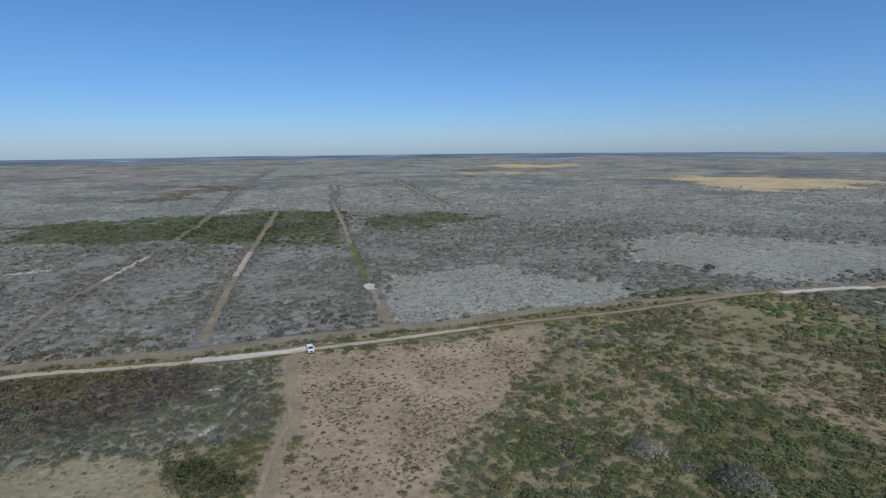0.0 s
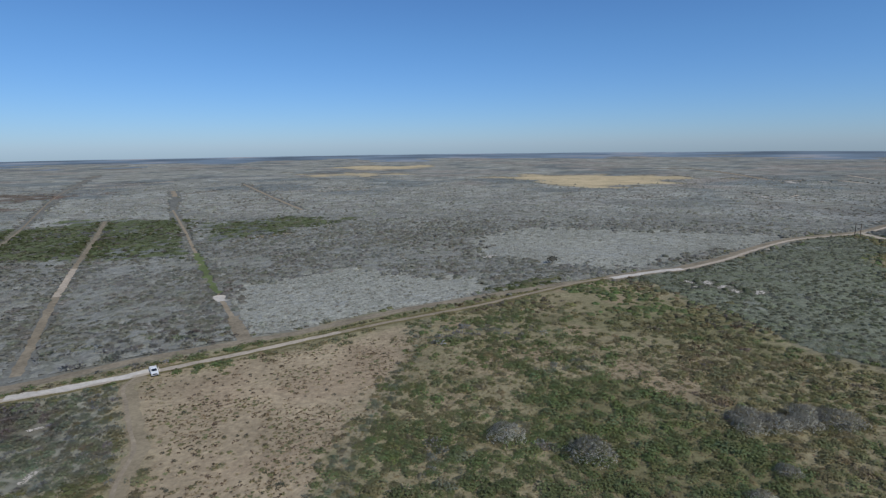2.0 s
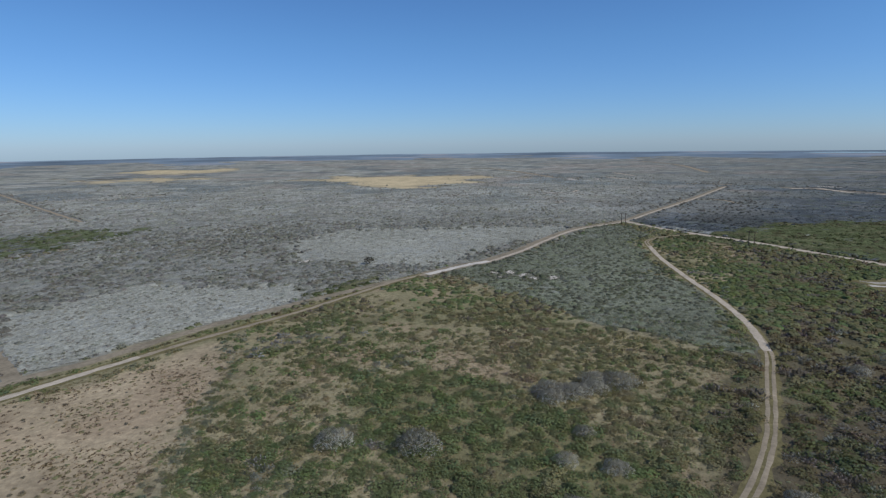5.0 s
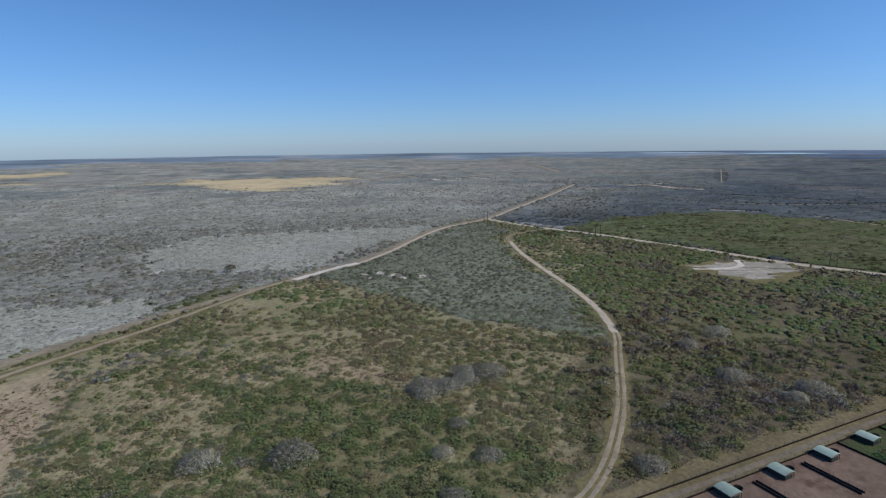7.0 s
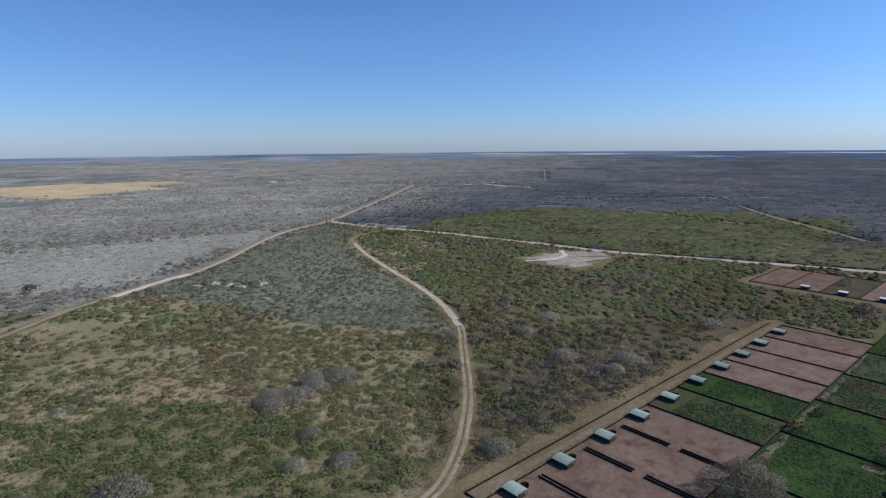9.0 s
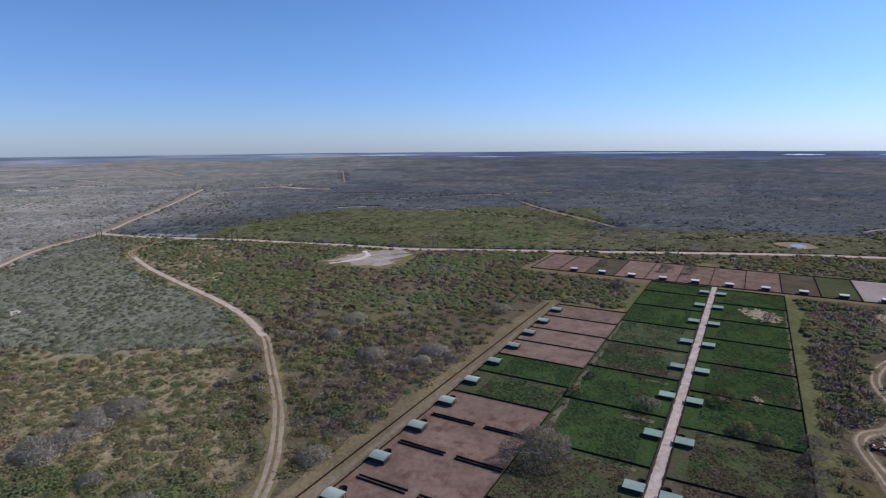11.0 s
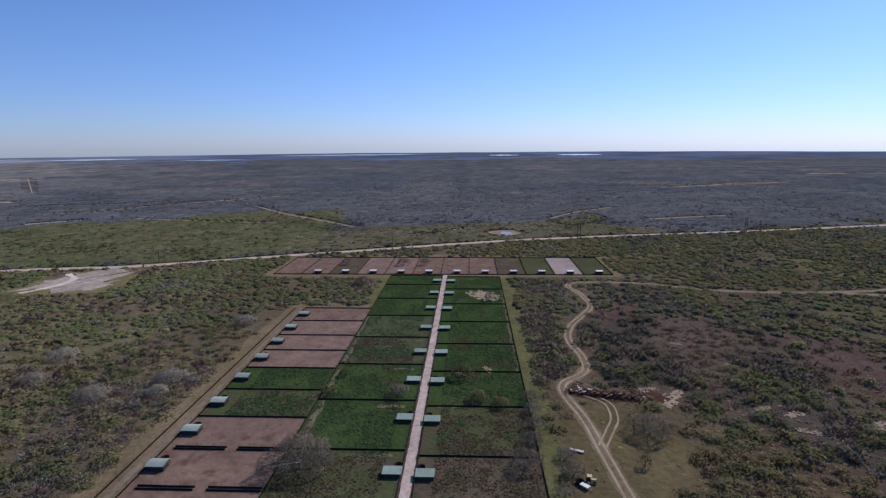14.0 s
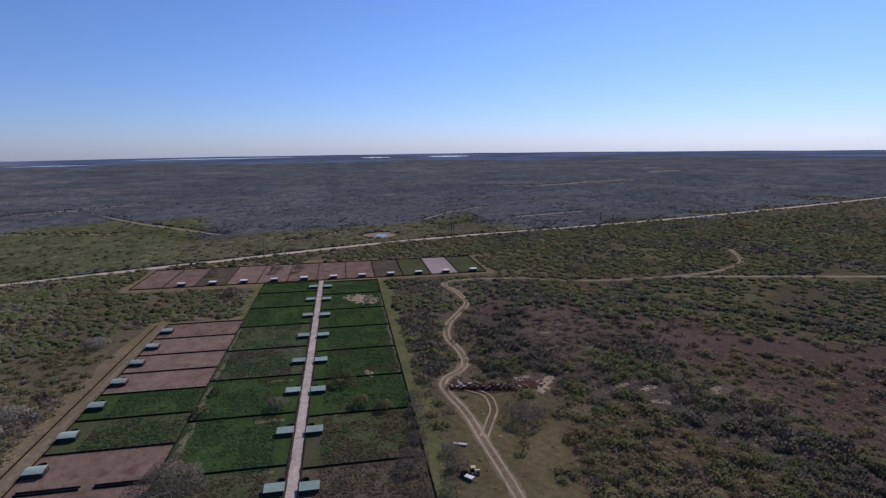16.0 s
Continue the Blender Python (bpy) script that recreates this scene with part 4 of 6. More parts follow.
def canopy():
    """The closed brush as one lumpy sheet of touching crowns, open where no crown stands."""
    az = np.radians(np.arange(-47, 172, 0.36))
    rad = np.concatenate([95 * np.exp(np.arange(0, 368) * 0.006), 95 * np.exp(368 * 0.006) * np.exp(np.arange(0, 300) * 0.0085)])
    rad = rad[rad < 3900]
    nr, na = len(rad), len(az)
    R, A = np.meshgrid(rad, az, indexing="ij")
    R, A = R.ravel(), A.ravel()
    g = np.random.default_rng(17)
    A = A + g.uniform(-0.3, 0.3, A.shape) * radians(0.36)
    X, Y = R * np.sin(A), R * np.cos(A)
    reg0 = region(X, Y)
    table = np.zeros((len(REGIONS), 4))
    for k, v in CANOPY.items():
        table[RID[k]] = v
    use = table[reg0, 0] > 0
    # crowns on a jittered lattice, coarser in the distance
    cell = table[reg0, 1] + 1e-6
    cell = np.where(use, cell, 4.0) * 2.0 ** np.clip(np.round(np.log2(np.maximum(R / 420, 1))), 0, 3)
    warp = 0.35 * cell
    wx, wy = X + warp * (vnoise(X / cell * 1.7, Y / cell * 1.7, 3) - 0.5), Y + warp * (vnoise(X / cell * 1.7, Y / cell * 1.7, 8) - 0.5)
    ci, cj = np.floor(wx / cell).astype(np.int64), np.floor(wy / cell).astype(np.int64)
    best = np.zeros(len(X))
    bi, bj = ci.copy(), cj.copy()
    for di in (-1, 0, 1):
        for dj in (-1, 0, 1):
            i, j = ci + di, cj + dj
            px, py = (i + 0.15 + 0.7 * hash2(i, j, 1)) * cell, (j + 0.15 + 0.7 * hash2(i, j, 2)) * cell
            rr = cell * (0.55 + 0.42 * hash2(i, j, 3))
            d2 = ((wx - px) ** 2 + (wy - py) ** 2) / rr ** 2
            h = (0.55 + 0.45 * hash2(i, j, 4)) * np.clip(1 - d2, 0, 1) ** 0.55
            h = np.where(hash2(i, j, 5) < table[reg0, 0], h, 0)
            up = h > best
            best = np.where(up, h, best)
            bi, bj = np.where(up, i, bi), np.where(up, j, bj)
    cx, cy = (bi + 0.5) * cell, (bj + 0.5) * cell
    big = np.clip(R / 900, 0, 1)
    Z = best * table[reg0, 2] * (1 + 0.5 * big) * (0.6 + 0.75 * fbm(X / 34, Y / 34, 77)) + 0.22 * (best > 0) * table[reg0, 2] / 2 * (fbm(X * 0.9, Y * 0.9, 66) - 0.3)
    use &= ((best > 0.02) | (R > 330)) & ~blocked(X, Y) & (R < 1500 + 2400 * fbm(X / 260, Y / 260, 19, 4))
    Z = np.where(use, np.maximum(Z, 0.02), -0.05)
    # the rim of the brush slopes down to the ground
    U = np.pad(use.reshape(nr, na).astype(float), 2, mode="edge")
    soft = sum(U[a:a + nr, b:b + na] for a in range(5) for b in range(5)).ravel() / 25
    Z = np.where(use, Z * np.clip((soft - 0.35) / 0.6, 0.03, 1), Z)
    # colour of a crown: its kind, half way to the mean of its country
    pick = np.clip(hash2(bi, bj, 6) * 0.6 + 0.9 * (fbm(cx / 30, cy / 30, 81) - 0.3), 0, 0.999)
    rid = region(cx, cy)
    rid = np.where(table[rid, 0] > 0, rid, reg0)
    kind = (CUM[rid] < pick[:, None]).sum(1)
    own = np.where((R < 150) | np.isin(rid, [RID["greenfar"], RID["greeneast"]]), 0.75, 0.42)[:, None]
    two = np.isin(rid, [RID["north"], RID["back"]])[:, None]
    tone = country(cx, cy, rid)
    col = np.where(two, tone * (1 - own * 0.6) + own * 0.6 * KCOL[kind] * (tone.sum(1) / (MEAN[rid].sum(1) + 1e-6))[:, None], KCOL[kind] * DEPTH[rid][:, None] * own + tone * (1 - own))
    # farther country: drifts of dry, open and dark land
    far = np.clip((R - 480) / 400, 0, 1)[:, None] * np.isin(rid, [RID["north"], RID["back"]])[:, None]
    m1, m2 = fbm(cx / 150, cy / 150, 95, 4)[:, None], fbm(cx / 90, cy / 90, 96, 4)[:, None]
    col = col * (1 - far * 0.55 * np.clip((m1 - 0.56) * 9, 0, 1)) + far * 0.55 * np.clip((m1 - 0.56) * 9, 0, 1) * np.where((rid == RID["north"])[:, None], (0.28, 0.24, 0.20), (0.165, 0.150, 0.140))
    # dark drifts; the eastern ones have haze blue in their colour
    dk = far * 0.75 * np.clip((0.47 - m2) * 9, 0, 1)
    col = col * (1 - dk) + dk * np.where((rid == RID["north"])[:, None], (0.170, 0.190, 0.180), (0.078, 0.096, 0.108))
    tuft = 0.86 + 0.28 * vnoise(X * 0.8, Y * 0.8, 44)
    # shade between the nearer northern crowns, darkened into the sheet's colour
    col = col * np.where((rid == RID["north"]) & (R < 560), 0.84, 1.0)[:, None]
    col = col * np.where(R > 380, 0.76 + 0.48 * hash2(bi, bj, 7), 0.88 + 0.24 * hash2(bi, bj, 7))[:, None] * tuft[:, None] * (0.8 + 0.4 * fbm(X / 55, Y / 55, 88))[:, None]
    i = np.arange(nr - 1)[:, None] * na
    j = np.arange(na - 1)[None]
    quads = np.stack([i + j, i + na + j, i + na + j + 1, i + j + 1], -1).reshape(-1, 4)
    quads = quads[use[quads].sum(1) >= 3]
    keep = np.unique(quads)
    back = np.full(len(X), -1)
    back[keep] = np.arange(len(keep))
    quads = back[quads]
    me = bpy.data.meshes.new("closed_brush")
    me.vertices.add(len(keep))
    me.vertices.foreach_set("co", np.stack([X, Y, Z], 1)[keep].astype(np.float32).ravel())
    me.loops.add(quads.size)
    me.loops.foreach_set("vertex_index", quads.ravel().astype(np.int32))
    me.polygons.add(len(quads))
    me.polygons.foreach_set("loop_start", np.arange(len(quads), dtype=np.int32) * 4)
    me.update(calc_edges=True)
    me.polygons.foreach_set("use_smooth", np.ones(len(quads), bool))
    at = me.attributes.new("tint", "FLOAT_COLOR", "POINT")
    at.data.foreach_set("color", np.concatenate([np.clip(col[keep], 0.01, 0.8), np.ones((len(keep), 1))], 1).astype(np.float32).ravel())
    me.materials.append(M_CANOPY)
    return tagged(new("closed_brush", me), "closed grey and olive brush covering flat land", "brush", kind="stuff")


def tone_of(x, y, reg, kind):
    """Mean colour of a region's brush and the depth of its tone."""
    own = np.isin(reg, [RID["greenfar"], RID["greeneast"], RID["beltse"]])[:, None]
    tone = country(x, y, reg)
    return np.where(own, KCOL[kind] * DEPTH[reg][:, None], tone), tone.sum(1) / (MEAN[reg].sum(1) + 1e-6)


canopy()
NEAR = sow(1.9, 40, 215)
MID = sow(2.2, 215, 610, keep=1.8)
FAR = sow(6.2, 360, 1300)
# over the closed brush only some crowns stand out, fewer with distance
mr = np.hypot(MID[0], MID[1])
shut = np.isin(MID[4], [RID[k] for k in CANOPY])
ok = rng.random(len(mr)) < np.where(shut, np.clip((np.where(np.isin(MID[4], [RID["greenfar"], RID["greeneast"]]), 600, 520) - mr) / 150, 0, np.where(mr < 330, 0.75, 0.5)), 0.85 * np.clip((600 - mr) / 150, 0, 1))
MID = [a[ok] for a in MID]
fr = np.hypot(FAR[0], FAR[1])
ok = rng.random(len(fr)) < np.clip((fr - 350) / 110, 0, 1) * np.clip((1300 - fr) / 600, 0, 1) * np.where(FAR[4] == RID["pale"], 0.2, 0.8)
FAR = [a[ok] for a in FAR]
# the nearest shrubs of the open land are single things
near_r, near_az = np.hypot(NEAR[0], NEAR[1]), np.degrees(np.arctan2(NEAR[0], NEAR[1]))
single = np.flatnonzero(np.isin(NEAR[4], [RID["mid"], RID["lush"], RID["scrub"]]) & (near_r > 82) & (near_az > 8) & (near_az < 66) & (NEAR[3] > 2.0))
single = single[np.argsort(near_r[single])][:280]
joined = np.ones(len(near_r), bool)
joined[single] = False
tall_near = np.where(np.isin(NEAR[4], [RID[k] for k in ("band", "darkse", "olivese", "strip", "south", "red")]), 0.64, np.where(np.isin(NEAR[4], [RID["scrub"], RID["scrubpen"]]), 0.50, 0.46))
lift_near = np.where(np.isin(NEAR[4], [RID[k] for k in CANOPY]), np.where(NEAR[4] == RID["pale"], 0.2, 0.3), 0.0)
for r0, r1, n in ((0, 128, 150), (128, 165, 98), (165, 999, 58)):
    sel = joined & (near_r >= r0) & (near_r < r1)
    grow("near_brush", *[a[sel] for a in NEAR[:4]], n, "mixed green and bare grey brush with gaps of dry soil", tall=tall_near[sel], variants=14, leafy=0.10, spread=0.15, up=2.4, lift=lift_near[sel])
low = MID[4] == RID["pale"]
over = np.isin(MID[4], [RID[k] for k in CANOPY])
mid_r = np.hypot(MID[0], MID[1])
for name, sel, n, z in (("mid_brush", ~over & (mid_r < 320), 22, 0.0), ("mid_brush", ~over & (mid_r >= 320), 9, 0.0), ("crowns_of_brush", over & (mid_r < 330), 18, 0.2), ("crowns_of_brush", over & (mid_r >= 330), 9, 0.3)):
    w = np.where(low, MID[3] * 1.0, np.clip(MID[3] * 0.9, 2.2, 4.6))[sel]
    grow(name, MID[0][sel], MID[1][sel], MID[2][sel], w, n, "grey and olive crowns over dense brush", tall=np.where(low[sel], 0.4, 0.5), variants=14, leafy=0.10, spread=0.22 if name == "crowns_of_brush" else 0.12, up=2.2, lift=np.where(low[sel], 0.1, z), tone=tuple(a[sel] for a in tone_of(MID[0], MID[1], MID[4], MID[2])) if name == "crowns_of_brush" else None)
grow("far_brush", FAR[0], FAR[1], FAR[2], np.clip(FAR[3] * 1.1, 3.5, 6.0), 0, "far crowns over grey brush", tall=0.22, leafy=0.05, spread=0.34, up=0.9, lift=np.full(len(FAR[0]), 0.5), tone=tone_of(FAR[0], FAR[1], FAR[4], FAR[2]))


def shrub(kind, g):
    """One low shrub of width 1: a crown over a few stems."""
    root = new("shrub")
    tri = crown_cloud(170, "twig" if kind in TWIGGY else "leaf", g)
    col = np.array(KINDS[kind]) * g.uniform(0.88, 1.12, (len(tri), 1))
    me = cloud_mesh("crown", tri, col, lean_of(tri, up=2.2))
    me.materials[0] = M_LEAF_OB
    new("crown", me).parent = root
    bm = bmesh.new()
    for k in range(4):
        a = g.uniform(0, 6.28)
        rod(bm, (0.02 * math.cos(a), 0.02 * math.sin(a), -0.02), (0.2 * math.cos(a), 0.2 * math.sin(a), 0.22), 0.022, 0.01, 5)
    part("stem", bm, M_BARK, root)
    return root


SHRUB_LABEL = {"green": "low leafy green shrub on dry grass", "olive": "low olive brown shrub on dry grass", "greygreen": "grey green shrub on dry grass",
               "grey": "leafless grey shrub on dry grass", "brown": "small withered brown shrub on dry soil"}
made = {}
for i in single:
    k = KNAMES[NEAR[2][i]]
    g = random.randrange(4)
    w, a = float(NEAR[3][i]) * 1.1, random.uniform(0, 360)
    m = pose(float(NEAR[0][i]), float(NEAR[1][i]), 0, 0, 0, a) @ Matrix.Diagonal((w * random.uniform(0.9, 1.15), w, w * random.uniform(0.62, 0.85), 1))
    if (k, g) not in made:
        ob = shrub(k, rng)
        tagged(ob, SHRUB_LABEL.get(k, "low shrub on dry grass"), "shrub", group="shrubs of the open land")
        ob.matrix_basis = m
        made[k, g] = ob
    else:
        ob = made[k, g]
        c = copy_thing(ob, m)
        c.matrix_basis = m

# tufts of grass between the shrubs
gx, gy = np.meshgrid(np.arange(-190, 190, 1.15), np.arange(-190, 190, 1.15))
gx, gy = (gx + rng.uniform(-0.57, 0.57, gx.shape)).ravel(), (gy + rng.uniform(-0.57, 0.57, gy.shape)).ravel()
gr, ga = np.hypot(gx, gy), np.degrees(np.arctan2(gx, gy))
ok = (gr > 62) & (gr < 188) & (ga > -45) & (ga < 168)
gx, gy = gx[ok], gy[ok]
greg = region(gx, gy)
ok = np.isin(greg, [RID[k] for k in ("mid", "lush", "edge", "scrub", "scrubpen", "band", "field", "strip", "yard", "darkse", "red", "south", "clearing", "olivese", "thinse")]) & ~blocked(gx, gy)
ok &= rng.random(len(gx)) < np.where(np.isin(greg, [RID["red"], RID["thinse"]]), 0.85, np.where(greg == RID["clearing"], 0.2, np.where(greg == RID["field"], np.clip((fbm(gx / 13, gy / 13, 37) - 0.44) * 6, 0.08, 0.95), np.where(greg == RID["yard"], 0.06, 0.7))))
gx, gy, greg = gx[ok], gy[ok], greg[ok]
gk = np.where(rng.random(len(gx)) < 0.3, KNAMES.index("olive"), np.where(np.isin(greg, [RID["red"], RID["thinse"], RID["olivese"], RID["field"]]) & (rng.random(len(gx)) < 0.6), KNAMES.index("brown"), KNAMES.index("straw")))
grow("grass_tufts", gx, gy, gk, rng.uniform(0.5, 1.6, len(gx)), 6, "dry straw coloured grass tufts", tall=0.26, leafy=0.12, up=2.5)


def hedge(pts, step, w0, w1, kinds, label, seed, sway=0.8, keep=1.0, tall=0.6):
    """A line of bushes growing along a fence line or ditch."""
    g = np.random.default_rng(seed)
    p = np.array([(q.x, q.y) for q in smooth_line(pts, step)])
    p = p[g.random(len(p)) < keep * np.clip(fbm(p[:, 0] / 9, p[:, 1] / 9, seed) * 2.6 - 0.4, 0.15, 1)]
    p += g.normal(0, sway, p.shape)
    k = np.array([KNAMES.index(q) for q in kinds])[g.integers(0, len(kinds), len(p))]
    ob = grow("hedge", p[:, 0], p[:, 1], k, g.uniform(w0, w1, len(p)), 46, label, tall=tall, variants=8, leafy=0.12, spread=0.15, up=1.3)
    return ob


hedge([(150, -186), (142, -197), (115, -206), (97, -213)], 1.3, 4.2, 6.0, ("dark", "deepgreen", "dark"), "dense dark hedge of brush along an old fence line", 5, tall=0.7)
hedge([(93, -214), (71, -219), (52, -223)], 1.3, 4.2, 6.0, ("dark", "deepgreen", "dark"), "dense dark hedge of brush along an old fence line", 6, tall=0.7)
BETWEEN = [(-190, 132.5), (-128, 158), (-99, 165), (-68, 171.5), (-46, 180), (-18, 188.6), (9, 197), (37, 207.5), (73, 217.5), (108, 228)]
hedge(BETWEEN, 1.1, 1.0, 2.1, ("olive", "green", "brown", "olive", "deepgreen"), "low scrub along the fence line between two roads", 7, sway=0.5, keep=0.9)
hedge([(82, 233), (100, 240), (118, 243), (130, 244)], 1.2, 2.4, 4.2, ("green", "deepgreen", "green"), "green bushes beside a dirt road", 8, sway=2.0)

# olive trees standing over the low reddish brush
for x, y in ((137, -182), (114, -191), (109, -194), (104, -197), (101, -205), (139, -172), (95, -157), (81, -157), (84, -171), (72, -160), (85, -196), (80, -194), (92, -187), (77, -175), (64, -161), (95, -179), (127, -189), (85, -208), (122, -186), (68, -178), (60, -185), (89, -163)):
    w = random.uniform(4.4, 6.6)
    m = pose(x, y, 0, 0, 0, random.uniform(0, 360)) @ Matrix.Diagonal((w, w * random.uniform(0.85, 1.0), w * random.uniform(0.9, 1.15), 1))
    key = ("deepolive", random.randrange(3))
    if key not in made:
        made[key] = tagged(shrub("olive", rng), "rounded olive green tree over reddish low brush", "tree", group="olive trees on red soil")
        made[key].matrix_basis = m
    else:
        copy_thing(made[key], m).matrix_basis = m

# ---- pens ----
M_PENDIRT = material("pen_dirt", (0.196, 0.138, 0.103), n1=0.7, n2=0.11, a1=0.22, a2=0.3, bump=0.12, tint=(0.125, 0.079, 0.058))
M_BORDER = material("worn_dry_grass", (0.185, 0.150, 0.085), n1=0.9, n2=0.09, a1=0.35, a2=0.3, bump=0.15)
M_LANE = material("lane_caliche", (0.46, 0.395, 0.33), n1=0.9, n2=0.2, a1=0.32, a2=0.3, bump=0.06)
M_MULCH = material("dark_trodden_soil", (0.085, 0.062, 0.050), n1=1.2, n2=0.2, a1=0.35, a2=0.3, bump=0.1)
M_PENPINK = material("pen_pale_dirt", (0.222, 0.158, 0.122), n1=0.7, n2=0.11, a1=0.2, a2=0.25, bump=0.10, tint=(0.165, 0.105, 0.080))
M_PENWHITE = material("pen_white_dirt", (0.33, 0.28, 0.25), n1=0.5, n2=0.08, a1=0.14, a2=0.2, bump=0.05)
M_PENOLIVE = material("pen_olive", (0.105, 0.086, 0.058), n1=0.7, n2=0.09, a1=0.3, a2=0.3, bump=0.2, tint=(0.06, 0.072, 0.034))
M_PENGREEN = material("pen_green", (0.043, 0.078, 0.026), n1=0.9, n2=0.07, a1=0.3, a2=0.25, bump=0.25)
M_PENGREY = material("pen_greygreen", (0.069, 0.091, 0.045), n1=0.9, n2=0.07, a1=0.3, a2=0.25, bump=0.25, tint=(0.10, 0.098, 0.06))
M_PENMIX = material("pen_mixed", (0.072, 0.088, 0.040), n1=0.9, n2=0.06, a1=0.3, a2=0.25, bump=0.25, tint=(0.10, 0.075, 0.055))
M_CLOTH = material("shade_cloth", (0.026, 0.021, 0.018), rough=0.9, n1=2.0, a1=0.2, a2=0.0)
M_POST = material("fence_post", (0.05, 0.045, 0.04), rough=0.7, n1=3.0, a1=0.2, a2=0.0)
M_WIRE = material("fence_wire", (0.12, 0.12, 0.12), rough=0.5, metal=0.8, a1=0.0, a2=0.0)
M_ROOF = material("green_sheet_roof", (0.25, 0.345, 0.285), rough=0.5, metal=0.0, n1=1.3, n2=0.3, a1=0.12, a2=0.15, vary=0.15)
M_ROOFB = material("pale_green_sheet_roof", (0.29, 0.365, 0.31), rough=0.5, n1=1.3, n2=0.3, a1=0.12, a2=0.15, vary=0.15)
M_ROOFW = material("white_sheet_roof", (0.72, 0.72, 0.70), rough=0.45, metal=0.1, n1=1.3, n2=0.3, a1=0.1, a2=0.1, vary=0.1)
M_WALL = material("shed_wall", (0.045, 0.05, 0.045), rough=0.7, n1=1.5, a1=0.2, a2=0.0)
M_TUB = material("black_rubber", (0.02, 0.02, 0.022), rough=0.6, n1=3.0, a1=0.2, a2=0.0)


def pen_floor(u0, u1, v0, v1, mat, label, seed):
    pts = [pen(u0, v0)[:2], pen(u1, v0)[:2], pen(u1, v1)[:2], pen(u0, v1)[:2]]
    patch("pen_floor", pts, mat, 0.05, label, "pen floor", wob=0.0, seed=seed, curve=False)


# mown border under the whole yard
for name, (u0, u1, v0, v1) in {"border_a": (-40, 180, -30.5, 29), "border_b": (-42, 123, 29, 60), "border_c": (176, 226, -87, 92)}.items():
    pts = [pen(u0, v0)[:2], pen(u1, v0)[:2], pen(u1, v1)[:2], pen(u0, v1)[:2]]
    patch("border", pts, M_MOWN if name == "border_a" else M_BORDER, 0.022 + 0.006 * "abc".index(name[-1]), "mown dry grass border of the pens", "verge", wob=1.2, step=1.5, seed=len(name))

N_MATS = [M_PENMIX, M_PENMIX, M_PENGREEN, M_PENGREEN, M_PENGREY, M_PENGREY, M_PENGREEN, M_PENGREEN, M_PENGREEN]
S_MATS = [M_PENOLIVE, M_PENOLIVE, M_PENMIX, M_PENGREEN, M_PENGREEN, M_PENGREEN, M_PENGREEN, M_PENGREEN, M_PENGREEN]
B_MATS = [M_PENDIRT, M_PENDIRT, M_PENDIRT, M_PENDIRT, M_PENMIX, M_PENGREEN, M_PENPINK, M_PENPINK, M_PENPINK, M_PENDIRT]
F_MATS = [M_PENDIRT, M_PENDIRT, M_PENOLIVE, M_PENPINK, M_PENPINK, M_PENDIRT, M_PENDIRT, M_PENDIRT, M_PENOLIVE, M_PENMIX, M_PENWHITE, M_PENMIX]
for i in range(9):
    pen_floor(ROWS_N[i], ROWS_N[i + 1], 1.5, HALF, N_MATS[i], "weedy green floor of an animal pen", i)
    pen_floor(ROWS_S[i], ROWS_S[i + 1], -HALF, -1.5, S_MATS[i], "weedy green floor of an animal pen", i + 20)
for i in range(10):
    pen_floor(ROWS_B[i], ROWS_B[i + 1], HALF + 0.4, 54, B_MATS[i], "trampled floor of an animal pen", i + 40)
for i in range(12):
    pen_floor(180, 222.5, COLS_F[i + 1], COLS_F[i], F_MATS[i], "trampled floor of a far animal pen", i + 60)
lane_line = [pen(u, 0)[:2] for u in (-40, 0, 40, 80, 120, 160, 179)]
strip("lane", lane_line, 3.3, M_MULCH, 0.06, wobble=0.05, label="dark edges of the lane between the pens", category="lane", seed=30)
strip("lane", lane_line, 2.1, M_LANE, 0.1, wobble=0.09, step=0.8, label="pale caliche lane between the pens", category="lane", seed=31)
alley = [pen(u, 56)[:2] for u in (-34, 0, 40, 80, 121)]
strip("lane", alley, 1.4, M_ALLEY, 0.08, wobble=0.12, label="service alley between two fences", category="lane", seed=32)

POST_ME, CLOTH_ME = {}, {}


